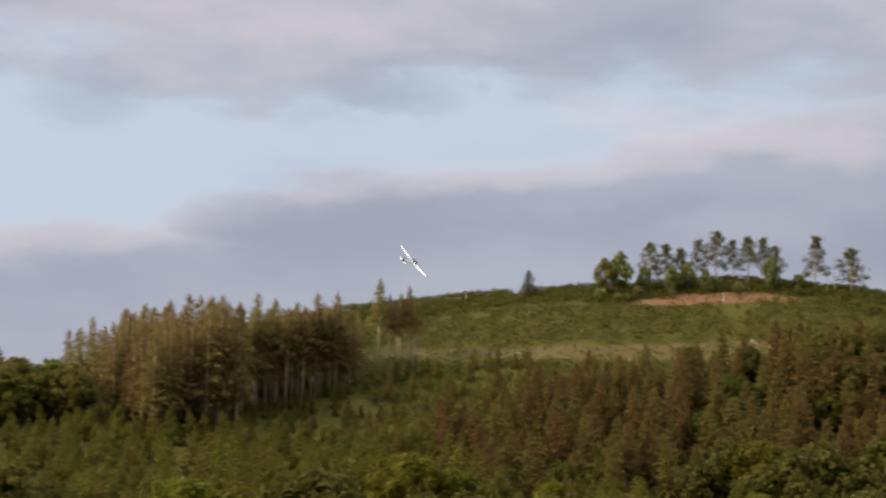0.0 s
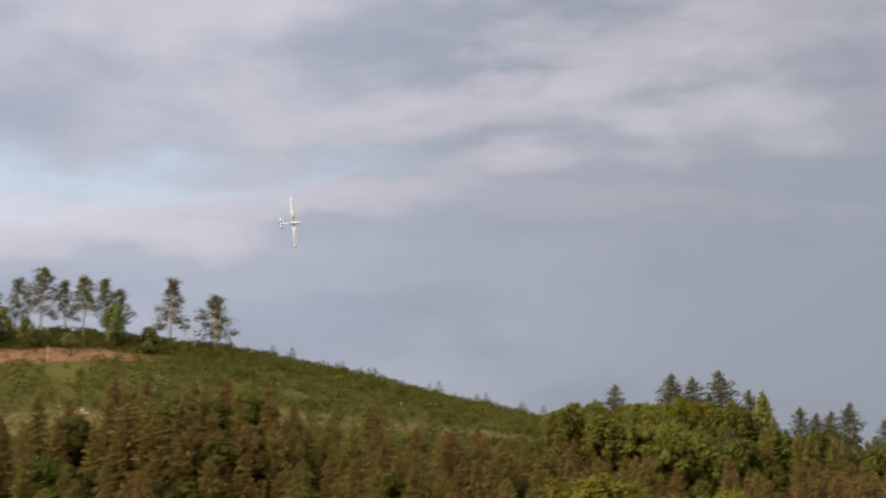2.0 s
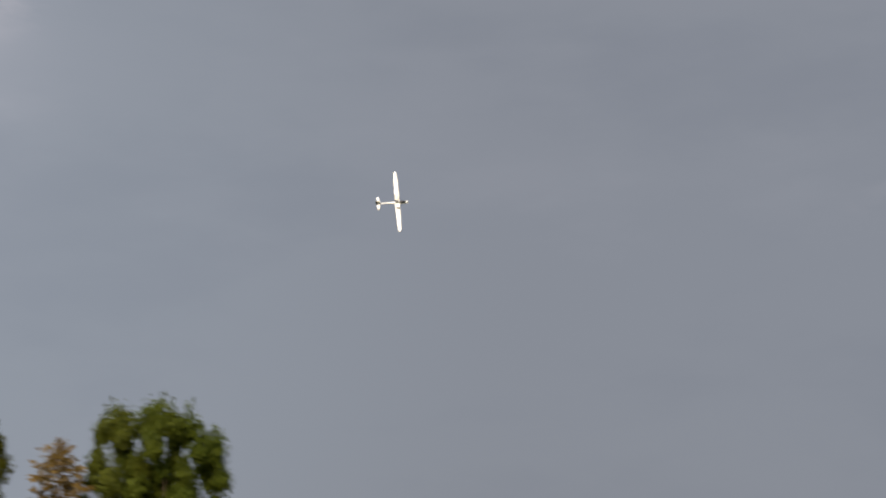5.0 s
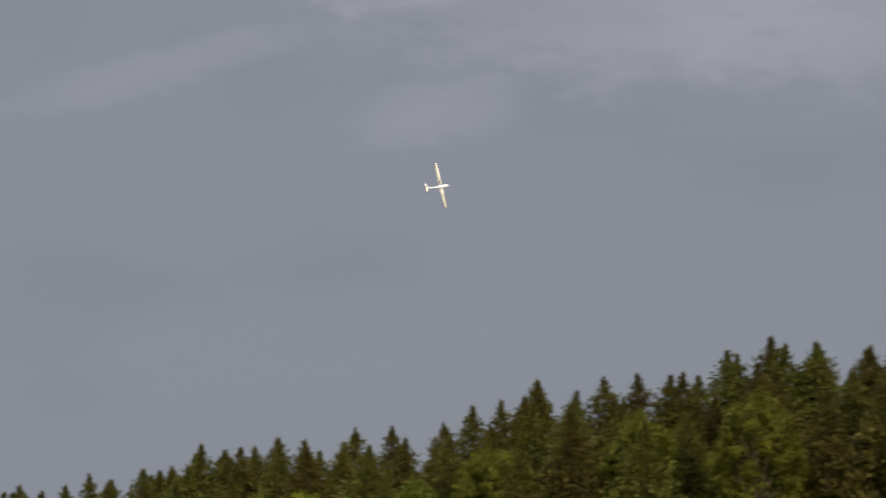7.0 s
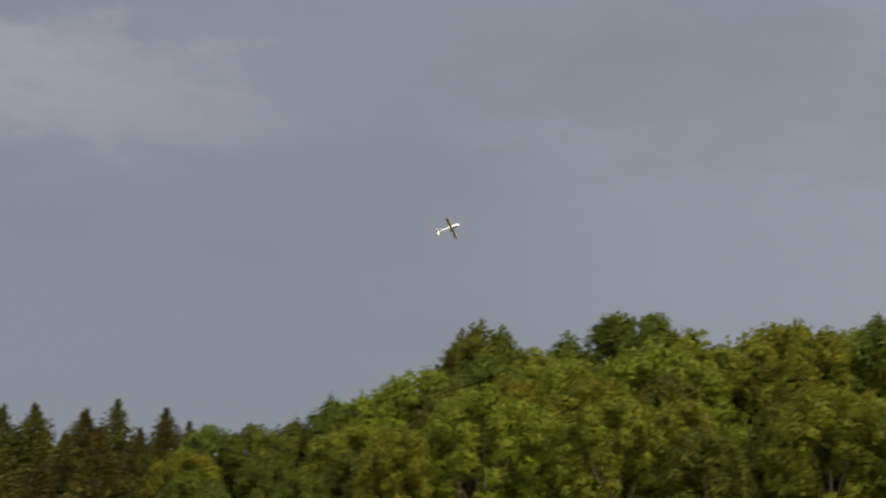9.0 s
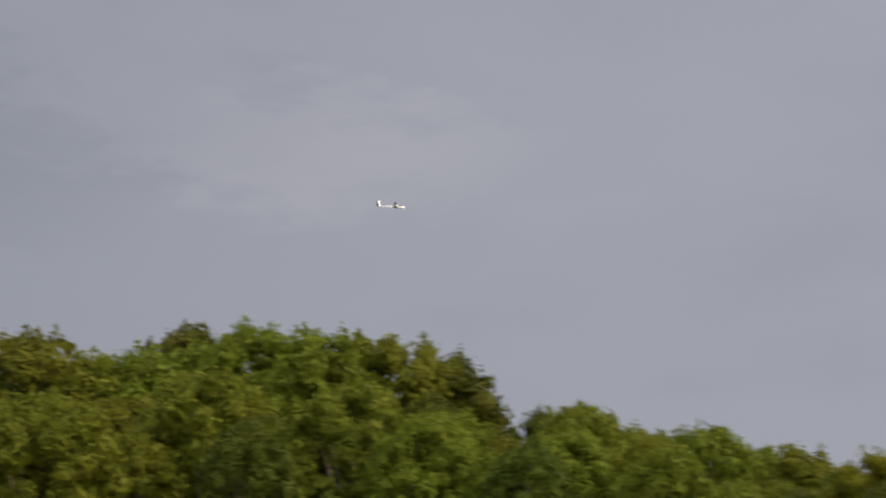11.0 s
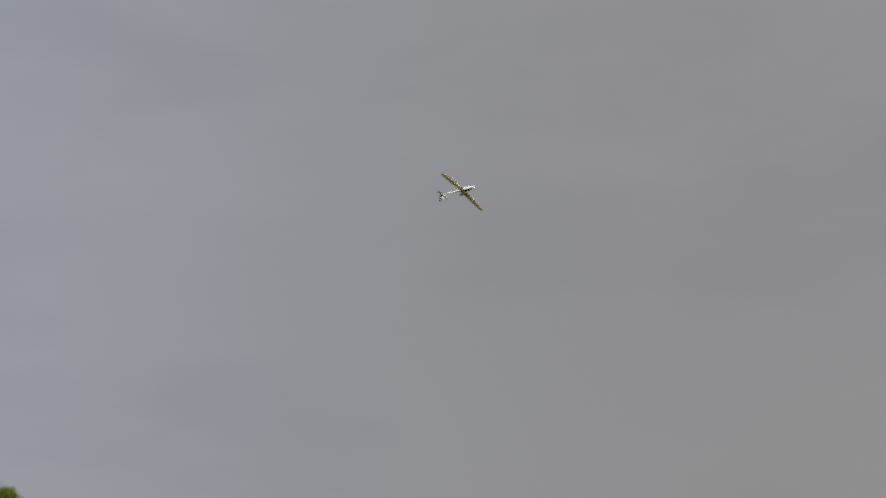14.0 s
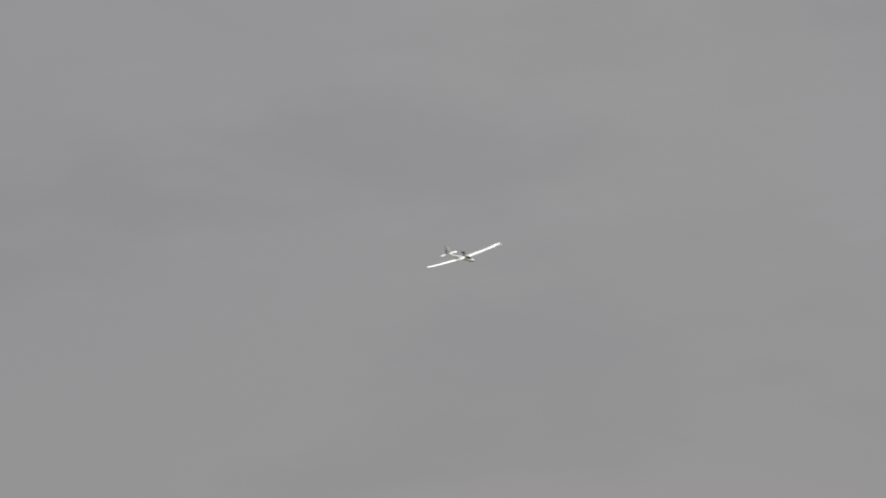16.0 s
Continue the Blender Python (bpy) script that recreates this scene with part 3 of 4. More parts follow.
KINDS = {
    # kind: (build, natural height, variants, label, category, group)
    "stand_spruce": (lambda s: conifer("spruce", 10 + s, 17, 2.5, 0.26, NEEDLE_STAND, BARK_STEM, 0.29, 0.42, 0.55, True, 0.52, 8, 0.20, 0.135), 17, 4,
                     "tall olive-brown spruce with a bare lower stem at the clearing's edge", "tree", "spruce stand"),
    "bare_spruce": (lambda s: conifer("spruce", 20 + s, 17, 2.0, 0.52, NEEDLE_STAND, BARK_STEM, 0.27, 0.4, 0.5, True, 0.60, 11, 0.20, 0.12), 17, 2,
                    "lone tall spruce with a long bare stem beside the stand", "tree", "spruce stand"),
    "brown_conifer": (lambda s: conifer("conifer", 30 + s, 10, 2.5, 0.03, NEEDLE_BROWN, BARK, 0.28, 0.20, 0.45, False, 0.52, 8, 0.24, 0.17, 0.16, 0.3), 10, 4,
                      "rust-brown young conifer in the plantation below the clearing", "tree", "brown conifer plantation"),
    "young_conifer": (lambda s: conifer("young_conifer", 50 + s, 6, 1.75, 0.02, NEEDLE_YOUNG, BARK, 0.22, 0.22, 0.35, False, 0.62, 6, 0.22), 6, 3,
                      "young green conifer on the lower slope", "tree", "young green conifers"),
    "sapling": (lambda s: conifer("sapling", 60 + s, 6, 2.0, 0.02, NEEDLE_SAPLING, BARK, 0.42, 0.10, 0.4, False, 0.62, 4, 0.26, 0.20), 6, 3,
                "knee-high to man-high green conifer sapling on the cleared slope", "sapling", "saplings"),
    "far_spruce": (lambda s: conifer("spruce", 70 + s, 9, 3.0, 0.05, NEEDLE_FAR, BARK, 0.22, 0.34, 0.55, False, 0.62, 13, 0.20, 0.11, 0.10), 9, 3,
                   "dark pointed spruce standing out above the wood's edge", "tree", "spruces over the round trees"),
    "east_spruce": (lambda s: conifer("spruce", 90 + s, 11, 4.3, 0.03, NEEDLE_GREEN, BARK, 0.15, 0.22, 0.6, False, 0.80, 15, 0.22, 0.076, 0.13, 0.45), 11, 5,
                    "sunlit green spruce with a pointed ragged top", "tree", "spruce row"),
    "dark_spruce": (lambda s: conifer("spruce", 110 + s, 13, 5.0, 0.03, NEEDLE_DARK, BARK, 0.12, 0.40, 0.42, False, 0.60, 66, 0.20, 0.040, 0.085), 13, 1,
                    "large dense dark spruce beside the round trees", "tree", ""),
    "far_round": (lambda s: broadleaf("bushy_tree", 130 + s, 8, 6.5, LEAF_SLOPE, BARK, 3000, 0.24, 0.05, 34), 8, 4,
                  "round fresh-green broadleaf tree on the slope", "tree", "broadleaf trees on the slope"),
    "dull_round": (lambda s: broadleaf("bushy_tree", 150 + s, 8, 6.2, LEAF_WOOD, BARK, 2000, 0.26, 0.05, 28), 8, 3,
                   "round dull-green broadleaf tree in the mixed wood", "tree", "mixed wood"),
    "near_round": (lambda s: broadleaf("broadleaf_tree", 170 + s, 11, 8.5, LEAF_FRESH, BARK, 11500, 0.132, 0.05, 70), 11, 4,
                   "leafy fresh-green broadleaf tree in evening sun", "tree", "broadleaf wood"),
    "foot_round": (lambda s: broadleaf("bushy_tree", 140 + s, 9, 9.5, LEAF_FOOT, BARK, 6000, 0.20, 0.05, 50), 9, 3,
                   "broad yellow-green broadleaf tree at the foot of the slope", "tree", "broadleaf trees on the slope"),
    "near_dull": (lambda s: broadleaf("broadleaf_tree", 190 + s, 11, 7.5, LEAF_DULL, BARK, 9500, 0.128, 0.05, 60, 0.2), 11, 3,
                  "leafy olive-green broadleaf tree in the wood", "tree", "broadleaf wood"),
    "slim_round": (lambda s: broadleaf("broadleaf_tree", 210 + s, 11, 4.8, LEAF_DULL, BARK, 10500, 0.105, 0.05, 28, 0.4), 11, 3,
                   "slim upright green broadleaf tree rising over the wood", "tree", "broadleaf wood"),
    "domed_tree": (lambda s: broadleaf("broadleaf_tree", 310 + s, 11, 4.8, LEAF_DULL, BARK, 12000, 0.100, 0.05, 26, -0.08), 11, 2,
                   "tall olive-green broadleaf tree with a domed top", "tree", "broadleaf wood"),
    "south_round": (lambda s: broadleaf("broadleaf_tree", 270 + s, 11, 8.8, LEAF_MEADOW, BARK, 22000, 0.108, 0.03, 90), 11, 3,
                    "large round fresh yellow-green broadleaf tree at the meadow's edge", "tree", "broadleaf wood"),
    "south_slim": (lambda s: broadleaf("broadleaf_tree", 290 + s, 11, 6.0, LEAF_MEADOW, BARK, 13500, 0.095, 0.03, 40, 0.3), 11, 4,
                   "slim fresh-green broadleaf tree with a feathery top", "tree", "broadleaf wood"),
    "birch": (lambda s: broadleaf("birch", 230 + s, 6, 3.6, LEAF_BIRCH, BARK_PALE, 1600, 0.15, 0.12, 22, 0.5), 6, 3,
              "small pale-stemmed birch among the hilltop pines", "tree", "hilltop trees"),
    "pine": (lambda s: pine("pine", 250 + s, 8.5, 5.2, 1500, (0.3, -0.2, 0.1, 0.4)[s % 4], (0.36, 0.26, 0.44, 0.30)[s % 4]), 8.5, 4,
             "wind-worn pine with a bare stem on the hilltop", "tree", "hilltop trees"),
}
_made = {}
THICKETS = {
    "brown_conifer": (NEEDLE_BROWN, "distant thicket of rust-brown conifers on the wooded slope"),
    "young_conifer": (NEEDLE_YOUNG, "dense thicket of young olive-green conifers on the lower slope"),
}
_singles, _thicket = dict.fromkeys(THICKETS, 0), {k: [] for k in THICKETS}
_rng = random.Random(7)


def plant(kind, x, y, height, variant=None, widen=1.0):
    build, natural, variants, label, category, group = KINDS[kind]
    v = _rng.randrange(variants) if variant is None else variant
    s = height / natural
    m = Matrix.LocRotScale((x, y, land(x, y) - 0.05), Euler((radians(_rng.uniform(-1.5, 1.5)), radians(_rng.uniform(-1.5, 1.5)), _rng.uniform(0, 6.28))), (s * widen, s * widen, s))
    if kind in THICKETS:
        if _singles[kind] >= 285:
            _thicket[kind].append((v, m))
            return None
        _singles[kind] += 1
    if (kind, v) in _made:
        return copy_thing(_made[kind, v], m)
    ob = build(v)
    tagged(ob, label, category, group)
    ob_copyable = _made[kind, v] = ob
    first = m
    ob_copyable.matrix_basis = Matrix.Identity(4)
    _first.append((ob, first))
    return ob


_first = []


def plant_top(kind, az, r, top, variant=None, widen=1.0, least=1.5):
    """Plants a tree whose tip reaches the height top over the eye's level."""
    x, y = at(az, r)
    return plant(kind, x, y, max(least, top - land(x, y)), variant, widen)


# heading, distance and tip height of the trees that shape the skyline
HILL_PINES = (
    (-2.3, 168, 26.7), (-1.5, 166, 26.3), (-0.5, 168, 25.8), (0.6, 170, 27.5), (1.6, 168, 28.8), (2.8, 171, 27.6),
    (3.5, 168, 27.8), (4.6, 170, 28.0), (5.1, 167, 26.1), (7.4, 168, 28.0),
)
HILL_BIRCHES = (
    (-5.2, 166, 23.9), (-4.2, 166, 25.1), (-2.8, 166, 22.6), (-1.2, 164, 22.5), (-0.2, 166, 23.4), (4.7, 165, 24.1),
    (0.8, 164, 22.0),
)
STAND_EDGE = (
    (-39.5, 136, 9.7), (-38.9, 136, 11.6), (-38.5, 136, 11.0), (-37.3, 136, 10.6), (-36.2, 136, 13.2), (-34.8, 136, 14.1),
    (-33.5, 136, 13.5), (-32.6, 136, 11.9), (-31.7, 136, 12.9), (-30.6, 136, 14.6), (-29.3, 136, 13.9), (-27.8, 136, 13.5),
    (-26.7, 136, 14.9), (-25.4, 136, 15.0), (-24.5, 136, 13.1),
)
STAND_TALL = (
    (-22.0, 140, 17.7), (-21.3, 140, 15.3), (-20.0, 140, 16.7), (-19.5, 140, 14.9), (-20.9, 139, 14.2), (-20.45, 141, 15.6), (-19.8, 139, 14.6),
)
STAND_FRONT = (
    (-30.7, 136, 10.6), (-29.9, 136, 11.8), (-29.2, 136, 11.2), (-28.8, 135, 12.6), (-28.2, 136, 11.4), (-27.7, 135, 12.9),
    (-27.0, 136, 12.0), (-26.4, 136, 13.2), (-25.8, 136, 12.4), (-25.2, 137, 13.6), (-31.6, 135, 10.9), (-32.6, 134, 10.2),
)
RIGHT_SPRUCES = (
    (28.1, 158, 13.2), (30.8, 158, 14.6), (31.9, 158, 14.1), (33.0, 158, 14.9), (34.4, 158, 12.3), (36.8, 150, 9.6),
    (37.5, 150, 8.8), (38.1, 158, 9.4), (38.9, 158, 10.4), (40.5, 158, 8.1),
)
RIGHT_ROUND = (
    (26.1, 152, 10.5), (27.1, 152, 10.8), (28.7, 152, 10.2), (30.1, 152, 10.2), (31.2, 146, 10.7), (32.3, 146, 10.0),
    (33.6, 152, 10.9), (35.1, 156, 11.1),
)
GAP_ROUND = (
    (51.35, 120, 10.1), (55.4, 120, 9.0), (56.3, 120, 9.3), (57.4, 121, 8.8), (53.7, 120, 7.0),
)
EAST_LONE = (
    (66.9, 118, 0.4), (75.1, 118, 1.2),
)
EAST_SPRUCES = (
    (79.7, 118, -1.2), (81.0, 118, -1.2), (81.9, 118, -0.5), (83.5, 118, 0.0), (84.5, 118, -0.0), (85.5, 118, 1.7),
    (86.8, 118, 1.5), (88.1, 118, 2.2), (88.9, 118, 2.0), (90.5, 118, 2.8), (91.8, 118, 2.9), (93.7, 118, 3.2),
    (94.6, 118, 4.5), (95.5, 118, 4.7), (96.7, 118, 6.3), (98.0, 118, 5.5), (99.0, 118, 6.4), (100.2, 118, 6.6),
    (101.2, 118, 6.6), (101.8, 118, 6.7), (103.2, 118, 8.3), (104.7, 118, 9.3), (106.0, 118, 8.7), (107.7, 118, 8.3),
)
EAST_SPRUCES_END = (
    (105.1, 116, 8.5), (106.1, 116, 8.6), (107.9, 116, 8.3), (108.8, 116, 9.0), (110.6, 116, 8.5),
)
EAST_ROUND = (
    (112.1, 112, 6.7), (113.6, 112, 6.8), (114.9, 112, 7.2), (116.5, 112, 8.7), (118.1, 112, 9.4), (119.8, 112, 10.6),
    (121.2, 114, 14.1), (122.2, 114, 13.7), (123.7, 112, 12.0), (124.7, 116, 13.4), (126.2, 116, 14.8), (127.8, 112, 14.3),
    (128.6, 112, 13.1), (130.8, 112, 11.8), (132.3, 116, 13.7), (133.7, 112, 12.8), (135.2, 112, 13.3),
)
SOUTHEAST_ROUND = (
    (132.1, 114, 13.7), (133.5, 108, 12.2), (135.5, 108, 13.2), (137.5, 108, 14.3), (140.0, 108, 13.0), (141.6, 108, 13.5),
    (142.8, 112, 15.6), (144.8, 108, 15.0), (147.3, 108, 14.7), (149.4, 108, 14.3), (151.3, 108, 13.4),
)
SOUTH_ROUND = (
    (166.1, 86, 6.4), (168.1, 92, 7.5), (170.6, 86, 6.4), (172.3, 92, 8.5), (174.4, 94, 9.1), (175.1, 94, 9.0),
    (176.9, 94, 9.4), (178.6, 86, 7.2), (179.8, 86, 7.0), (175.4, 84, 6.8), (178.0, 84, 6.7),
)
SOUTH_END = (
    (184.7, 88, 5.5), (186.3, 88, 6.1), (188.3, 88, 5.8), (189.2, 88, 5.1), (190.5, 88, 4.2), (191.6, 88, 2.5),
    (192.7, 88, 3.7), (193.7, 88, 2.6), (194.5, 88, 2.8), (195.2, 88, 2.6), (196.0, 88, 2.2), (196.5, 88, 2.6),
)
SOUTH_SPRUCE = (
    (182.15, 82, 9.6),
)
FOOT_ROUND = (
    (-53.8, 84, -8.1), (-48.9, 84, -9.2), (-33.8, 84, -6.3), (-29.7, 84, -8.2), (-20.8, 84, -9.8), (-4.0, 84, -5.0),
    (0.2, 84, -6.5),
)
FOOT_ROUND_EAST = (
    (26.4, 92, 0.9), (30.1, 92, -1.0), (33.8, 92, -0.4), (36.5, 92, -1.3),
)

def scatter(count, az0, az1, r0, r1, gap, seed, used):
    """Random spots in a sector, no two nearer than gap."""
    rng = random.Random(seed)
    got = []
    tries = 0
    while len(got) < count and tries < count * 40:
        tries += 1
        az = rng.uniform(az0, az1)
        r = math.sqrt(rng.uniform(r0 * r0, r1 * r1))
        x, y = at(az, r)
        if all((x - u) ** 2 + (y - v) ** 2 > gap * gap for u, v in used):
            used.append((x, y))
            got.append((az, r, x, y))
    return got


def skyline(table, az):
    a = [q[0] for q in table]
    return float(np.interp(az, a, [q[2] for q in table]))


def plant_key_trees():
    for k, (az, r, top) in enumerate(HILL_PINES):
        plant_top("pine", az, r, top, k % 4)
    for k, (az, r, top) in enumerate(HILL_BIRCHES):
        plant_top("birch", az, r, top, k % 3)
    plant_top("pine", 9.45, 168, 25.8, 1, 1.45)
    plant_top("birch", 35.1, 150, 11.5, 1, 0.5)
    for az, r, x, y in scatter(16, -6, 7, 160, 168, 1.2, 31, []):
        plant("birch", x, y, _rng.uniform(1.5, 3.2), None, 1.5)
    for az, r, top in STAND_EDGE:
        plant_top("stand_spruce", az, r, top)
    for az, r, top in STAND_TALL + STAND_FRONT:
        plant_top("bare_spruce", az, r, top, None, 1.0 if az > -24 else 1.15)
    for k, (az, r, top) in enumerate(RIGHT_SPRUCES):
        plant_top("far_spruce", az, r, top, None, 1.25 if az < 34 else 1.1)
    for az, r, top in RIGHT_ROUND:
        plant_top("foot_round" if az < 33 else "brown_conifer", az, r, top, None, 0.62 if az < 33 else 1.3)
    for az, r, top in GAP_ROUND:
        plant_top("domed_tree" if top > 8.3 else "brown_conifer", az, r, top, None, 0.72 if top > 8.3 else 1.2)
    for az, r, top in EAST_LONE:
        plant_top("east_spruce", az, r, top + 0.3, None, 1.0)
    for az, r, x, y in scatter(20, 79, 90, 119, 125, 1.6, 33, []):
        plant_top("east_spruce", az, r, skyline(EAST_SPRUCES, az) * r / 118 - _rng.uniform(0.2, 1.1), None, 1.1)
    for az, r, top in EAST_SPRUCES + EAST_SPRUCES_END:
        plant_top("east_spruce", az, r, top)
    for k, (az, r, top) in enumerate(EAST_ROUND + SOUTHEAST_ROUND):
        # the darker leaf kind at the low headings imitates shade there
        plant_top("near_dull" if 121 < az < 122.5 else "slim_round" if top > 13.3 and az < 130 else "near_dull" if az < 117 or k % 4 == 3 else "near_round", az, r, top + 0.1, None, 0.72 if 121 < az < 122.5 else 1.2 if top > 13.3 and az < 130 else 1.0)
    for k, (az, r, top) in enumerate(SOUTH_ROUND):
        plant_top(("south_round", "south_slim", "south_round", "south_slim", "south_slim", "south_slim", "south_slim")[k] if k < 7 else "south_round", az, r, top, None, 1.0)
    for k, (az, r, top) in enumerate(SOUTH_END):
        plant_top("near_round" if az > 190 else "south_slim", az, r, top, None, 1.0 if az < 190 else 0.62)
    for az, r, top in FOOT_ROUND + FOOT_ROUND_EAST:
        plant_top("foot_round", az, r, top)
    plant_top("south_round", 177.4, 79, 6.6, 1, 1.5)
    plant_top("near_round", 169.3, 80, 5.6, 2, 1.2)
    for az, r, top in SOUTH_SPRUCE:
        plant_top("dark_spruce", az, r, top, 0, 1.12)


def plant_woods():
    rng = random.Random(11)
    used = [at(a, r) for a, r, _ in STAND_EDGE + STAND_TALL + STAND_FRONT]
    # tall spruce stand behind its edge trees
    for az, r, x, y in scatter(150, -39.6, -23.5, 126, 153, 1.9, 1, used):
        if az > -33 and r < 137:
            continue
        top = skyline(STAND_EDGE, az) - rng.uniform(0.2, 3.4)
        plant("stand_spruce", x, y, min(19.0, max(8, top - land(x, y))))
    # saplings on the shoulder of the hill
    for az, r, x, y in scatter(255, 7, 34, 126, 173, 1.5, 8, []):
        plant("sapling", x, y, rng.uniform(1.0, 2.4), None, rng.uniform(1.3, 1.9))
    for az, r, x, y in scatter(26, -16, 9, 150, 173, 3.0, 9, []):
        plant("sapling", x, y, rng.uniform(0.7, 1.5), None, 1.2)
    used = []
    # browned plantation below the clearing
    for az, r, x, y in scatter(420, -24, 46, 88, 127, 2.1, 2, used):
        if az < -4 and r > 121 or az < -17 and r > 112:
            continue
        h = rng.uniform(5.6, 8.0) + (2.4 if 2 < az < 10 and r > 108 else 0) - (1.2 if r > 116 and az > 10 else 0)
        if rng.random() < 0.86:
            plant("brown_conifer", x, y, h, None, rng.uniform(0.9, 1.15))
        else:
            plant("dull_round", x, y, h * 0.75)
    # young conifers below the stand
    for az, r, x, y in scatter(520, -55, -14, 68, 134, 1.55, 3, used):
        if az > -35 and r > 117:
            continue
        plant("young_conifer", x, y, rng.uniform(3.4, 5.8) - (1.0 if r > 108 else 0), None, rng.uniform(1.1, 1.4))
    # low scrub below the stand's bare stems
    for az, r, x, y in scatter(120, -36, -13, 114, 136, 1.5, 15, used):
        plant(rng.choice(("brown_conifer", "young_conifer", "brown_conifer")), x, y, rng.uniform(1.6, 3.0) + (0.5 if az > -23 else 0), None, 1.3)
    # fresh broadleaf trees at the foot of the slope
    for az, r, x, y in scatter(150, -62, 48, 50, 92, 4.2, 4, used):
        if az < -10 and r > 66:
            continue
        kind = "far_round" if rng.random() < 0.25 else "dull_round"
        plant(kind, x, y, rng.uniform(6.0, 9.5), None, rng.uniform(0.95, 1.25))
    # wood to the west of the stand
    for az, r, x, y in scatter(90, -62, -41.5, 100, 172, 3.6, 5, used):
        plant("far_round" if rng.random() < 0.8 else "young_conifer", x, y, rng.uniform(6.4, 8.6), None, 1.1)
    # mixed wood on the shoulder to the east of the hill
    for az, r, x, y in scatter(95, 25, 47, 124, 160, 3.6, 6, used):
        top = skyline(RIGHT_SHOULDER, az) - rng.uniform(0.3, 2.5)
        plant(rng.choice(("far_round", "far_round", "dull_round", "brown_conifer") if az < 33 else ("dull_round", "brown_conifer", "brown_conifer", "far_spruce")), x, y, max(4.0, min(7.6 if r < 142 else 10.5, top - land(x, y))))
    # low trees that carry the ridge on to the east
    for az, r, x, y in scatter(34, 40.5, 52, 138, 160, 2.6, 14, used):
        top = 4.8 - (az - 41) * 0.24 - rng.uniform(0.0, 1.4)
        plant(rng.choice(("dull_round", "brown_conifer", "far_round")), x, y, max(2.2, top - land(x, y)), None, 1.3)
    plant_top("far_round", 45.2, 144, 4.6, 0, 0.9)
    # the gap between hill and spruce row
    for az, r, x, y in scatter(40, 46, 80, 100, 135, 4.5, 7, used):
        plant(rng.choice(("dull_round", "brown_conifer", "young_conifer")), x, y, rng.uniform(3.5, 6.0))


RIGHT_SHOULDER = ((24, 0, 9.5), (27, 0, 10.5), (30, 0, 10.3), (34, 0, 10.5), (36, 0, 9.0), (38, 0, 7.5), (41, 0, 6.0), (47, 0, 3.0))


def plant_east_woods():
    rng = random.Random(12)
    used = [at(a, r) for a, r, _ in EAST_SPRUCES + EAST_SPRUCES_END]
    line = EAST_SPRUCES + EAST_SPRUCES_END[-1:]
    for az, r, x, y in scatter(84, 79, 111.5, 98, 128, 2.8, 21, used):
        top = skyline(line, az) * (r / 118) - rng.uniform(0.5, 2.8)
        h = top - land(x, y)
        if r < 108 and rng.random() < 0.5:
            plant("near_round" if rng.random() < 0.2 else "near_dull" if rng.random() < 0.75 else "east_spruce", x, y, max(3.0, min(9, h - 1.2)), None, 0.9)
        else:
            plant("east_spruce", x, y, max(3.5, min(14, h)))
    line = tuple(sorted(EAST_ROUND[:14] + SOUTHEAST_ROUND[2:] + ((156, 0, 12.4), (160, 0, 10.8), (166, 0, 8.2))))
    used = [at(a, r) for a, r, _ in EAST_ROUND + SOUTHEAST_ROUND]
    for az, r, x, y in scatter(84, 111.5, 166, 86, 118, 4.8, 22, used):
        low = 1.2 if r > 104 else 2.2
        top = skyline(line, az) * (r / 112) - rng.uniform(low, low + 2.5)
        # mostly darker leaves below 120.5 degrees, in place of shade on that part
        plant(("near_round" if rng.random() < (0.12 if az < 120.5 else 0.75) else "near_dull"), x, y, max(4.0, min(14, top - land(x, y))), None, rng.uniform(0.85, 1.1))
    used = [at(a, r) for a, r, _ in SOUTH_ROUND + SOUTH_SPRUCE]
    for az, r, x, y in scatter(20, 164, 181, 78, 92, 3.8, 23, used):
        plant(rng.choice(("south_round", "near_dull")), x, y, rng.uniform(6.0, 8.4), None, 1.0)
    for az, r, x, y in scatter(14, 184, 192, 80, 90, 3.0, 24, used):
        top = skyline(SOUTH_END, az) - rng.uniform(1.0, 2.4)
        plant(rng.choice(("south_slim", "near_round")), x, y, max(2.5, top - land(x, y)), None, 0.9)


plant_key_trees()
plant_woods()
plant_east_woods()


def make_thicket(kind, material, label):
    """The rest of the close-set conifers, too many and too far to tell apart, as one wood."""
    verts, faces, n = [], [], 0
    for v, m in _thicket[kind]:
        for child in _made[kind, v].children:
            a = np.array([q.co for q in child.data.vertices]) @ np.array(m.to_3x3()).T + np.array(m.translation)
            verts.append(a)
            faces += [tuple(k + n for k in p.vertices) for p in child.data.polygons]
            n += len(a)
    if verts:
        tagged(mesh_object("conifer_thicket", np.vstack(verts), faces, material), label, "trees", "", "stuff")


for _kind, (_material, _label) in THICKETS.items():
    make_thicket(_kind, _material, _label)


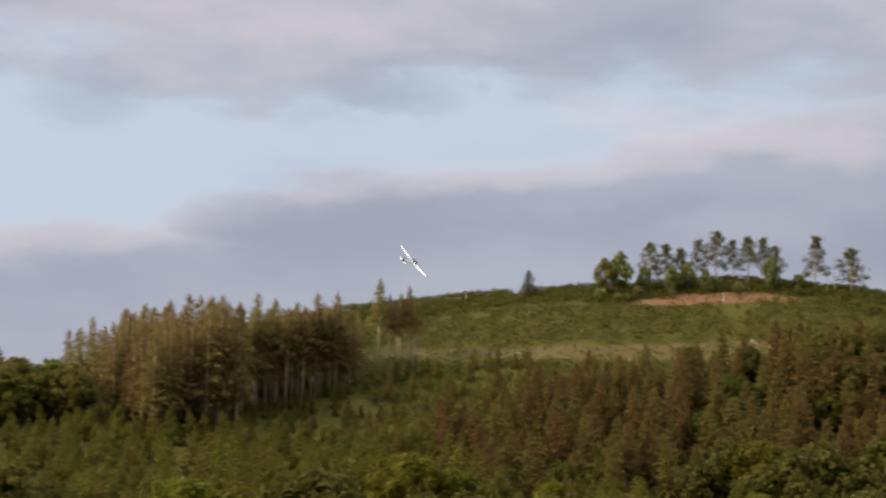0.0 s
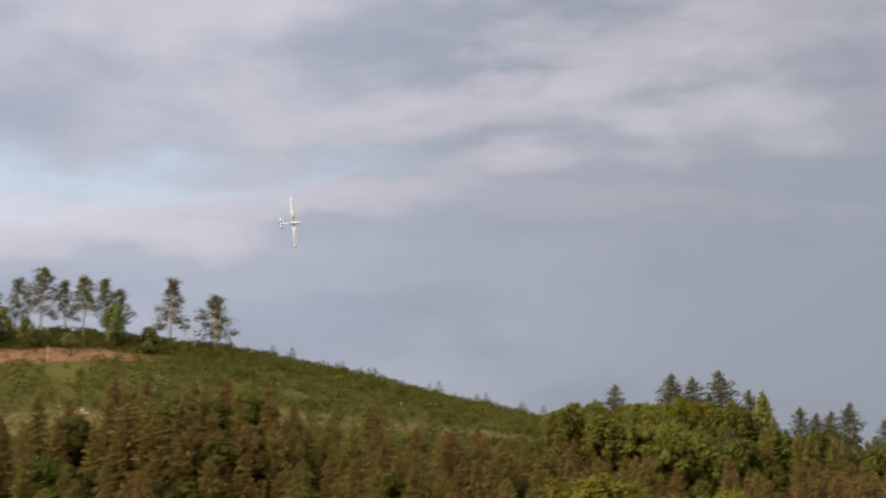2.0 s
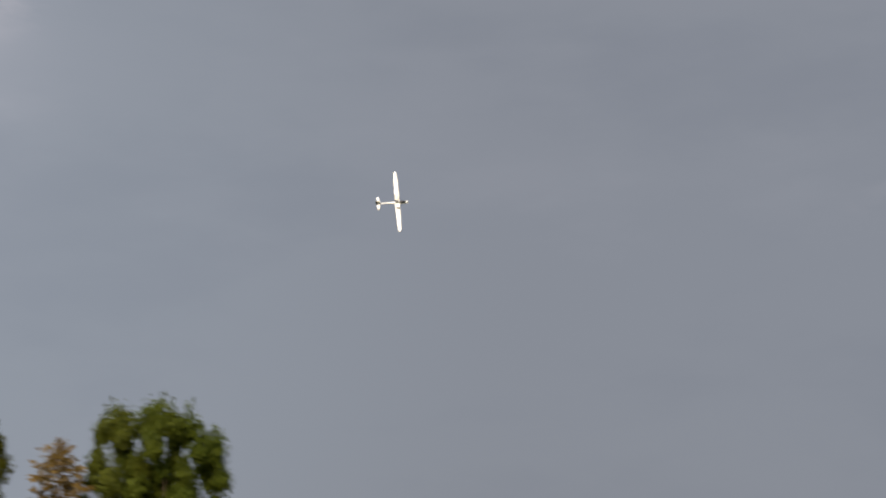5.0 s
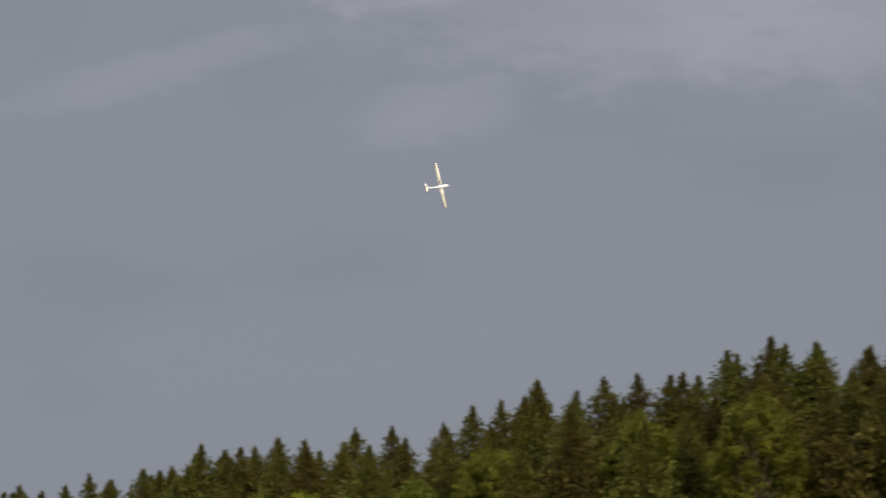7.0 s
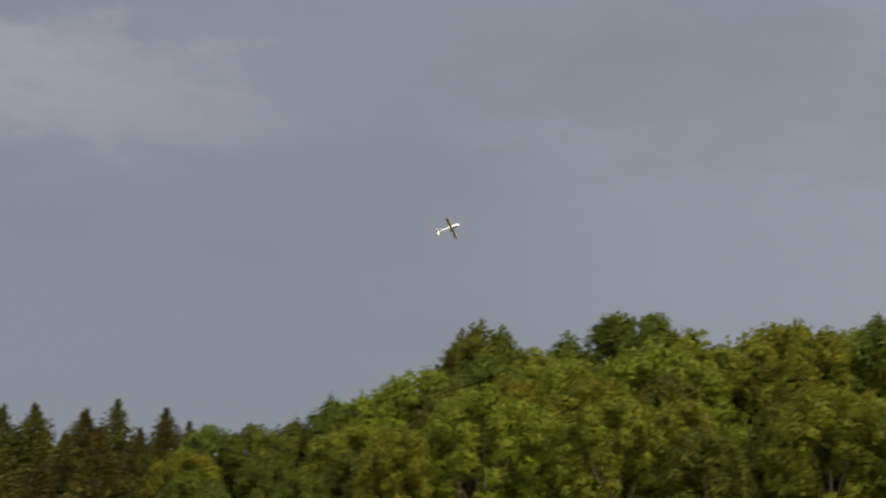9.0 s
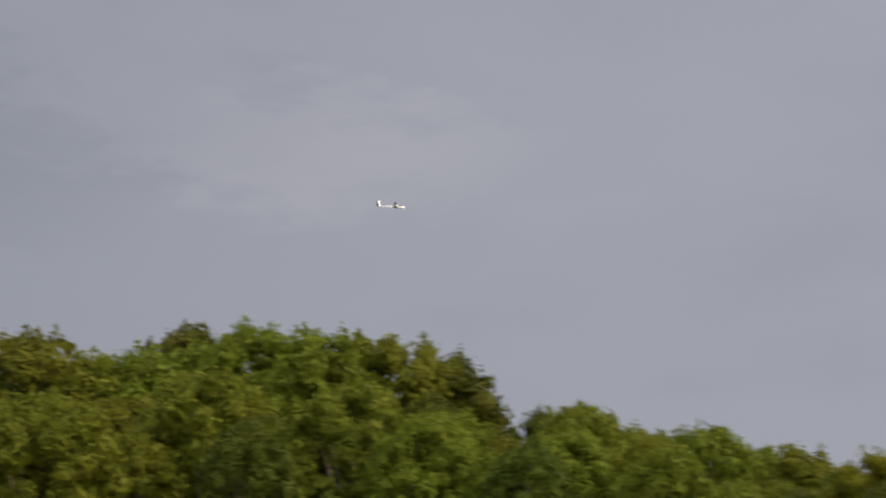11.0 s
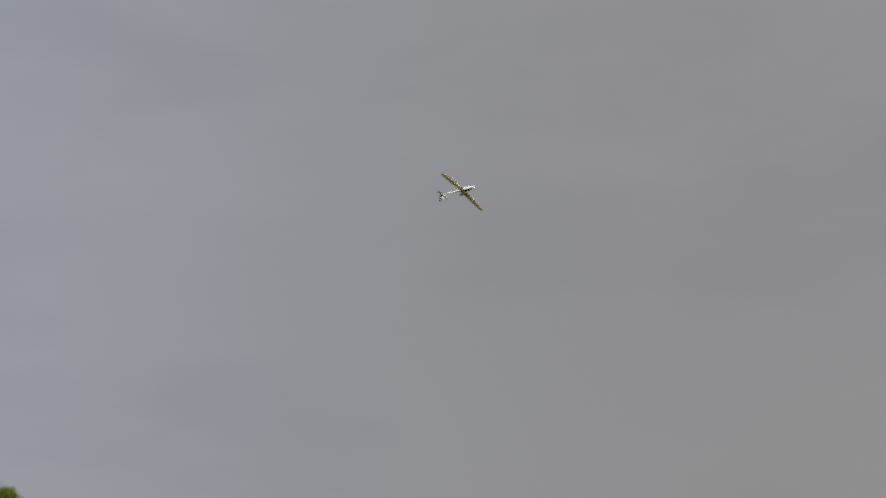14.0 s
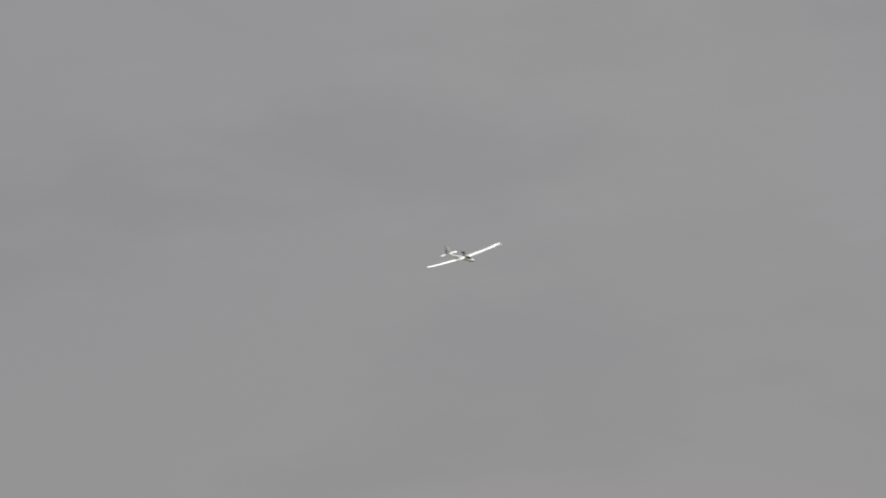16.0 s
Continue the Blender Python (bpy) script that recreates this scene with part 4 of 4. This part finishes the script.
# ---- growth on the clearing ----
def make_clearing_growth():
    rng = np.random.default_rng(5)
    pr = random.Random(5)
    cs, ns, sz = [], [], []
    for k in range(29000):
        az = pr.uniform(-24, 33)
        r = math.sqrt(pr.uniform((112 if k < 22000 else 163) ** 2, 174 ** 2))
        x, y = at(az, r)
        if ((x - 3) / 15) ** 2 + ((y - 160) / 3.8) ** 2 < 0.8 + 0.8 * noise.noise((x * 0.3, y * 0.3, 1)) and pr.random() < 0.9:
            continue
        if ((x - 5) / 60) ** 2 + ((y - 136) / 4.0) ** 2 < 1.0 and pr.random() < 0.72:
            continue
        if noise.noise((x * 0.12, y * 0.12, 9)) < -0.5:
            continue
        z, h = land(x, y), pr.uniform(0.3, 0.95)
        for q in range(6):
            cs.append((x + pr.gauss(0, 0.35), y + pr.gauss(0, 0.35), z + h * pr.uniform(0.0, 1.0)))
            ns.append((pr.gauss(0, 0.6), pr.gauss(0, 0.6) - 0.4, 0.8))
            sz.append(0.10 + h * 0.17)
    ob = mesh_object("clearing_shrubs", *leaf_quads(rng, cs, ns, np.array(sz), 0.9, 0.5), SHRUB_LEAF)
    tagged(ob, "low green scrub and bramble over the cleared slope", "scrub", "", "stuff")


make_clearing_growth()


def make_stump(seed, x, y, height, radius):
    rng = random.Random(seed)
    v, f = tapered([(0, 0, -0.15), (0.01, 0, height * 0.3), (0.02, 0.01, height)], [radius * 1.35, radius, radius * 0.92], 9)
    v = [(p[0] * rng.uniform(0.9, 1.1), p[1] * rng.uniform(0.9, 1.1), p[2]) for p in v]
    ob = mesh_object("stump", v, f, WOOD_CUT)
    ob.location = (x, y, land(x, y))
    tagged(ob, "pale weathered tree stump on the cleared slope", "stump", "stumps and logs")


def make_log(seed, x, y, length, radius, turn):
    v, f = tapered([(-length / 2, 0, radius * 0.8), (0, 0.03, radius * 0.85), (length / 2, 0, radius * 0.8)], [radius, radius * 0.95, radius * 0.8], 8)
    ob = mesh_object("log", v, f, WOOD_CUT)
    ob.matrix_basis = pose(x, y, land(x, y), 0, 0, turn)
    tagged(ob, "bleached felled log lying on the cleared slope", "log", "stumps and logs")


def make_snag(x, y, height, radius, seed, twigs=0):
    rng = random.Random(seed)
    root = new("dead_trunk")
    mesh_object("stem", *tapered([(0, 0, -0.2), (0.04, 0, height * 0.5), (0.0, 0.05, height)], [radius, radius * 0.8, radius * 0.45], 8), WOOD_CUT, root)
    for k in range(twigs):
        z, a = height * rng.uniform(0.35, 0.95), rng.uniform(0, 6.28)
        ln = rng.uniform(0.4, 1.0) * (1.3 - z / height)
        mesh_object("dead_branch", *tapered([(0, 0, z), (ln * math.cos(a), ln * math.sin(a), z + ln * 0.5)], [0.04, 0.012], 4), BARK_PALE, root)
    root.location = (x, y, land(x, y))
    tagged(root, "bare bleached dead trunk standing on the clearing", "dead tree", "dead trunks")


def litter_clearing():
    rng = random.Random(41)
    for k in range(22):
        x, y = at(rng.uniform(-14, 14), rng.uniform(131, 141))
        if k % 2:
            make_log(k, x, y, rng.uniform(0.6, 1.5), rng.uniform(0.07, 0.12), rng.uniform(0, 180))
        else:
            make_stump(k, x, y, rng.uniform(0.2, 0.45), rng.uniform(0.09, 0.15))
    for k in range(14):
        x, y = at(rng.uniform(-18, 24), rng.uniform(142, 162))
        make_stump(50 + k, x, y, rng.uniform(0.25, 0.6), rng.uniform(0.08, 0.13))
    make_snag(*at(-13.4, 168), 1.7, 0.13, 1)
    make_snag(*at(1.5, 158), 1.7, 0.12, 2)
    make_snag(*at(-18.6, 138), 0.9, 0.12, 3)
    for az in (8.1, 8.5):
        make_snag(*at(az, 168), 4.0, 0.07, int(az * 10), 9)
    plant_top("far_spruce", -9.6, 168, 21.8, 1, 1.2)


litter_clearing()
for _ob, _m in _first:
    _ob.matrix_basis = _m

# ---- the glider ----
def part(name, bm, mat, parent, label="", smooth=True):
    me = bpy.data.meshes.new(name)
    bmesh.ops.recalc_face_normals(bm, faces=bm.faces)
    bm.to_mesh(me)
    bm.free()
    if smooth:
        me.polygons.foreach_set("use_smooth", [True] * len(me.polygons))
    me.materials.append(mat)
    ob = new(name, me)
    ob.parent = parent
    return tagged(ob, label) if label else ob


def hull(stations, sides=14):
    """A body along x: stations of x, half width, half height, centre height."""
    bm = bmesh.new()
    rings = []
    for x, w, h, z in stations:
        rings.append([bm.verts.new((x, w * math.cos(2 * math.pi * s / sides), z + h * math.sin(2 * math.pi * s / sides))) for s in range(sides)])
    for a, b in zip(rings, rings[1:]):
        for s in range(sides):
            t = (s + 1) % sides
            bm.faces.new((a[s], a[t], b[t], b[s]))
    bm.faces.new(rings[0])
    bm.faces.new(rings[-1][::-1])
    return bm


def aerofoil(sections, upright=False):
    """A wing through sections of span place, leading edge x, chord, thickness, height."""
    prof = ((0, 0), (0.03, 0.32), (0.12, 0.62), (0.30, 0.75), (0.55, 0.55), (0.8, 0.24), (1, 0.02), (0.8, -0.03), (0.5, -0.12), (0.2, -0.25), (0.05, -0.22))
    bm = bmesh.new()
    rings = []
    for s, le, chord, thick, rise in sections:
        ring = []
        for u, v in prof:
            x, n = le - u * chord, v * thick * chord
            ring.append(bm.verts.new((x, n, rise + s) if upright else (x, s, rise + n)))
        rings.append(ring)
    m = len(prof)
    for a, b in zip(rings, rings[1:]):
        for i in range(m):
            j = (i + 1) % m
            bm.faces.new((a[i], a[j], b[j], b[i]))
    bm.faces.new(rings[0])
    bm.faces.new(rings[-1][::-1])
    return bm


def make_glider():
    g = new("glider")
    g.empty_display_size = 0.3
    tagged(g, "white radio-controlled glider with dark canopy, rolling in flight", "model aircraft")
    part("fuselage", hull(((0.52, 0.004, 0.004, -0.02), (0.50, 0.022, 0.022, -0.02), (0.44, 0.045, 0.046, -0.015), (0.33, 0.062, 0.070, -0.005),
                           (0.18, 0.068, 0.082, 0.0), (0.02, 0.060, 0.072, 0.0), (-0.15, 0.042, 0.050, 0.005), (-0.35, 0.030, 0.034, 0.010),
                           (-0.70, 0.022, 0.025, 0.018), (-0.96, 0.014, 0.018, 0.025))), GELCOAT, g)
    part("canopy", hull(((0.40, 0.010, 0.008, 0.036), (0.36, 0.046, 0.032, 0.046), (0.27, 0.062, 0.044, 0.056), (0.17, 0.064, 0.042, 0.064), (0.08, 0.034, 0.024, 0.064), (0.05, 0.008, 0.006, 0.062))),
         CANOPY, g, "smoked dark canopy")
    for side, name in ((1, "left"), (-1, "right")):
        w = part("wing", aerofoil(((side * 0.03, 0.110, 0.222, 0.115, 0.030), (side * 0.55, 0.102, 0.208, 0.11, 0.045), (side * 1.05, 0.088, 0.178, 0.10, 0.072),
                                   (side * 1.40, 0.070, 0.145, 0.09, 0.098), (side * 1.49, 0.058, 0.118, 0.08, 0.106), (side * 1.52, 0.030, 0.070, 0.08, 0.110))), GELCOAT, g)
        bm = bmesh.new()
        bmesh.ops.create_cube(bm, size=1, matrix=Matrix.Translation((-0.042, side * 0.78, 0.072)) @ Matrix.Diagonal((0.006, 1.10, 0.006, 1)))
        for v in bm.verts:
            v.co.z += abs(v.co.y) * 0.034 - 0.022
            v.co.x += abs(v.co.y) * 0.01
        part("aileron_hinge", bm, HINGE, w, "grey hinge line of the aileron", False)
        part("tailplane", aerofoil(((side * 0.0, -0.80, 0.14, 0.09, 0.035), (side * 0.20, -0.82, 0.115, 0.09, 0.035), (side * 0.33, -0.845, 0.08, 0.09, 0.035))), GELCOAT, g)
    part("fin", aerofoil(((0.0, -0.76, 0.15, 0.10, 0.02), (0.12, -0.80, 0.13, 0.10, 0.02), (0.27, -0.85, 0.10, 0.09, 0.02)), True), GELCOAT, g)
    part("rudder", aerofoil(((0.0, -0.905, 0.085, 0.07, 0.0), (0.14, -0.925, 0.075, 0.07, 0.02), (0.27, -0.945, 0.055, 0.06, 0.02)), True), DARK_PAINT, g, "dark grey rudder")
    pod = part("motor_pod", hull(((0.06, 0.018, 0.018, 0.20), (0.05, 0.034, 0.034, 0.20), (-0.03, 0.038, 0.038, 0.20), (-0.10, 0.028, 0.028, 0.20), (-0.13, 0.016, 0.016, 0.20))), DARK_PAINT, g, "dark motor pod on a short pylon")
    part("pylon", aerofoil(((0.0, 0.035, 0.09, 0.12, 0.05), (0.13, 0.02, 0.08, 0.12, 0.05)), True), DARK_PAINT, pod)
    bm = bmesh.new()
    bmesh.ops.create_cube(bm, size=1, matrix=Matrix.Translation((0.02, -0.30, 0.0575)) @ Matrix.Diagonal((0.15, 0.12, 0.012, 1)))
    part("wing_patch", bm, DARK_PAINT, g, "dark square patch on the wing root", False)
    return g


glider = make_glider()


def fly_pose(x, y, z, heading, climb, roll):
    h, e, p = radians(heading), radians(climb), radians(roll)
    fwd = Vector((math.sin(h) * math.cos(e), math.cos(h) * math.cos(e), math.sin(e)))
    left0 = Vector((-math.cos(h), math.sin(h), 0))
    up0 = fwd.cross(left0)
    left = left0 * math.cos(p) - up0 * math.sin(p)
    up = fwd.cross(left)
    m = Matrix((fwd, left, up)).transposed().to_4x4()
    m.translation = (x, y, z)
    return m


# seconds, place, heading, climb, roll
FLIGHT_WEST = (
    (0.0, -44.74, -9.37, 8.06, 42.7, -0.6, -42.6),
    (0.5, -35.36, -2.49, 8.86, 87.4, -2.1, -6.1),
    (1.0, -23.84, 21.76, 11.59, 69.9, 7.0, 16.7),
    (1.5, -11.15, 37.05, 14.58, 74.3, 12.2, 50.2),
    (2.0, 0.41, 44.95, 15.39, 75.0, 8.4, 88.2),
    (2.5, 14.04, 51.85, 15.46, 87.3, 10.1, 114.2),
    (3.0, 28.37, 56.42, 15.78, 105.9, 18.1, 142.0),
    (3.5, 44.27, 59.03, 17.84, 126.8, 22.9, 170.4),
    (3.7, 50.27, 59.55, 19.10, 113.7, 23.2, 191.6),
    (4.4, 71.34, 54.57, 18.86, 129.2, 17.2, 241.2),
    (5.1, 88.00, 38.98, 15.18, 152.7, 2.1, 289.9),
)
FLIGHT_EAST = (
    (5.8, 96.17, 21.16, 13.64, 172.8, -2.3, 335.4),
    (6.0, 98.16, 16.90, 14.06, 168.8, -0.4, 349.0),
    (6.2, 98.45, 12.25, 14.62, 176.0, 2.2, 360.8),
    (6.5, 98.73, 5.03, 15.03, 187.4, 5.1, 378.8),
    (7.0, 100.24, -6.18, 16.59, 192.9, 7.4, 412.9),
    (7.5, 97.04, -17.92, 16.87, 191.2, 6.9, 452.3),
    (8.0, 96.80, -29.63, 16.85, 202.6, 6.0, 487.9),
    (8.5, 89.87, -40.14, 16.54, 208.8, 15.2, 530.6),
    (9.0, 83.78, -49.25, 17.82, 218.7, 15.6, 555.6),
    (9.5, 78.85, -60.45, 19.81, 226.4, 7.5, 597.6),
    (10.0, 71.15, -68.35, 19.90, 226.6, 2.3, 638.5),
    (10.2, 68.18, -71.49, 19.83, 232.7, -1.5, 651.4),
    (10.9, 50.01, -78.03, 18.89, 244.2, -3.5, 700.3),
    (11.6, 24.69, -77.48, 16.81, 263.4, 1.7, 745.0),
)
FLIGHT_SOUTH = (
    (12.3, 4.00, -72.71, 14.78, 286.4, 3.6, 793.7),
    (12.5, -0.14, -71.99, 14.56, 293.6, 0.6, 801.8),
    (13.0, -10.43, -66.80, 13.17, 309.9, 0.2, 847.3),
    (13.5, -21.67, -65.95, 13.84, 303.4, 9.0, 885.8),
    (14.0, -28.79, -56.52, 13.85, 329.4, 5.1, 916.0),
    (14.5, -35.50, -52.86, 13.46, 325.7, -2.8, 955.0),
    (15.0, -39.86, -48.53, 12.43, 346.8, -15.3, 992.2),
    (15.5, -41.71, -42.34, 11.47, 364.6, -20.1, 1028.1),
    (16.0, -43.87, -33.02, 10.40, 379.3, -16.1, 1057.1),
)


def motions():
    walk(glider, [(r[0], fly_pose(*r[1:])) for r in FLIGHT_WEST + FLIGHT_EAST + FLIGHT_SOUTH])


motions()
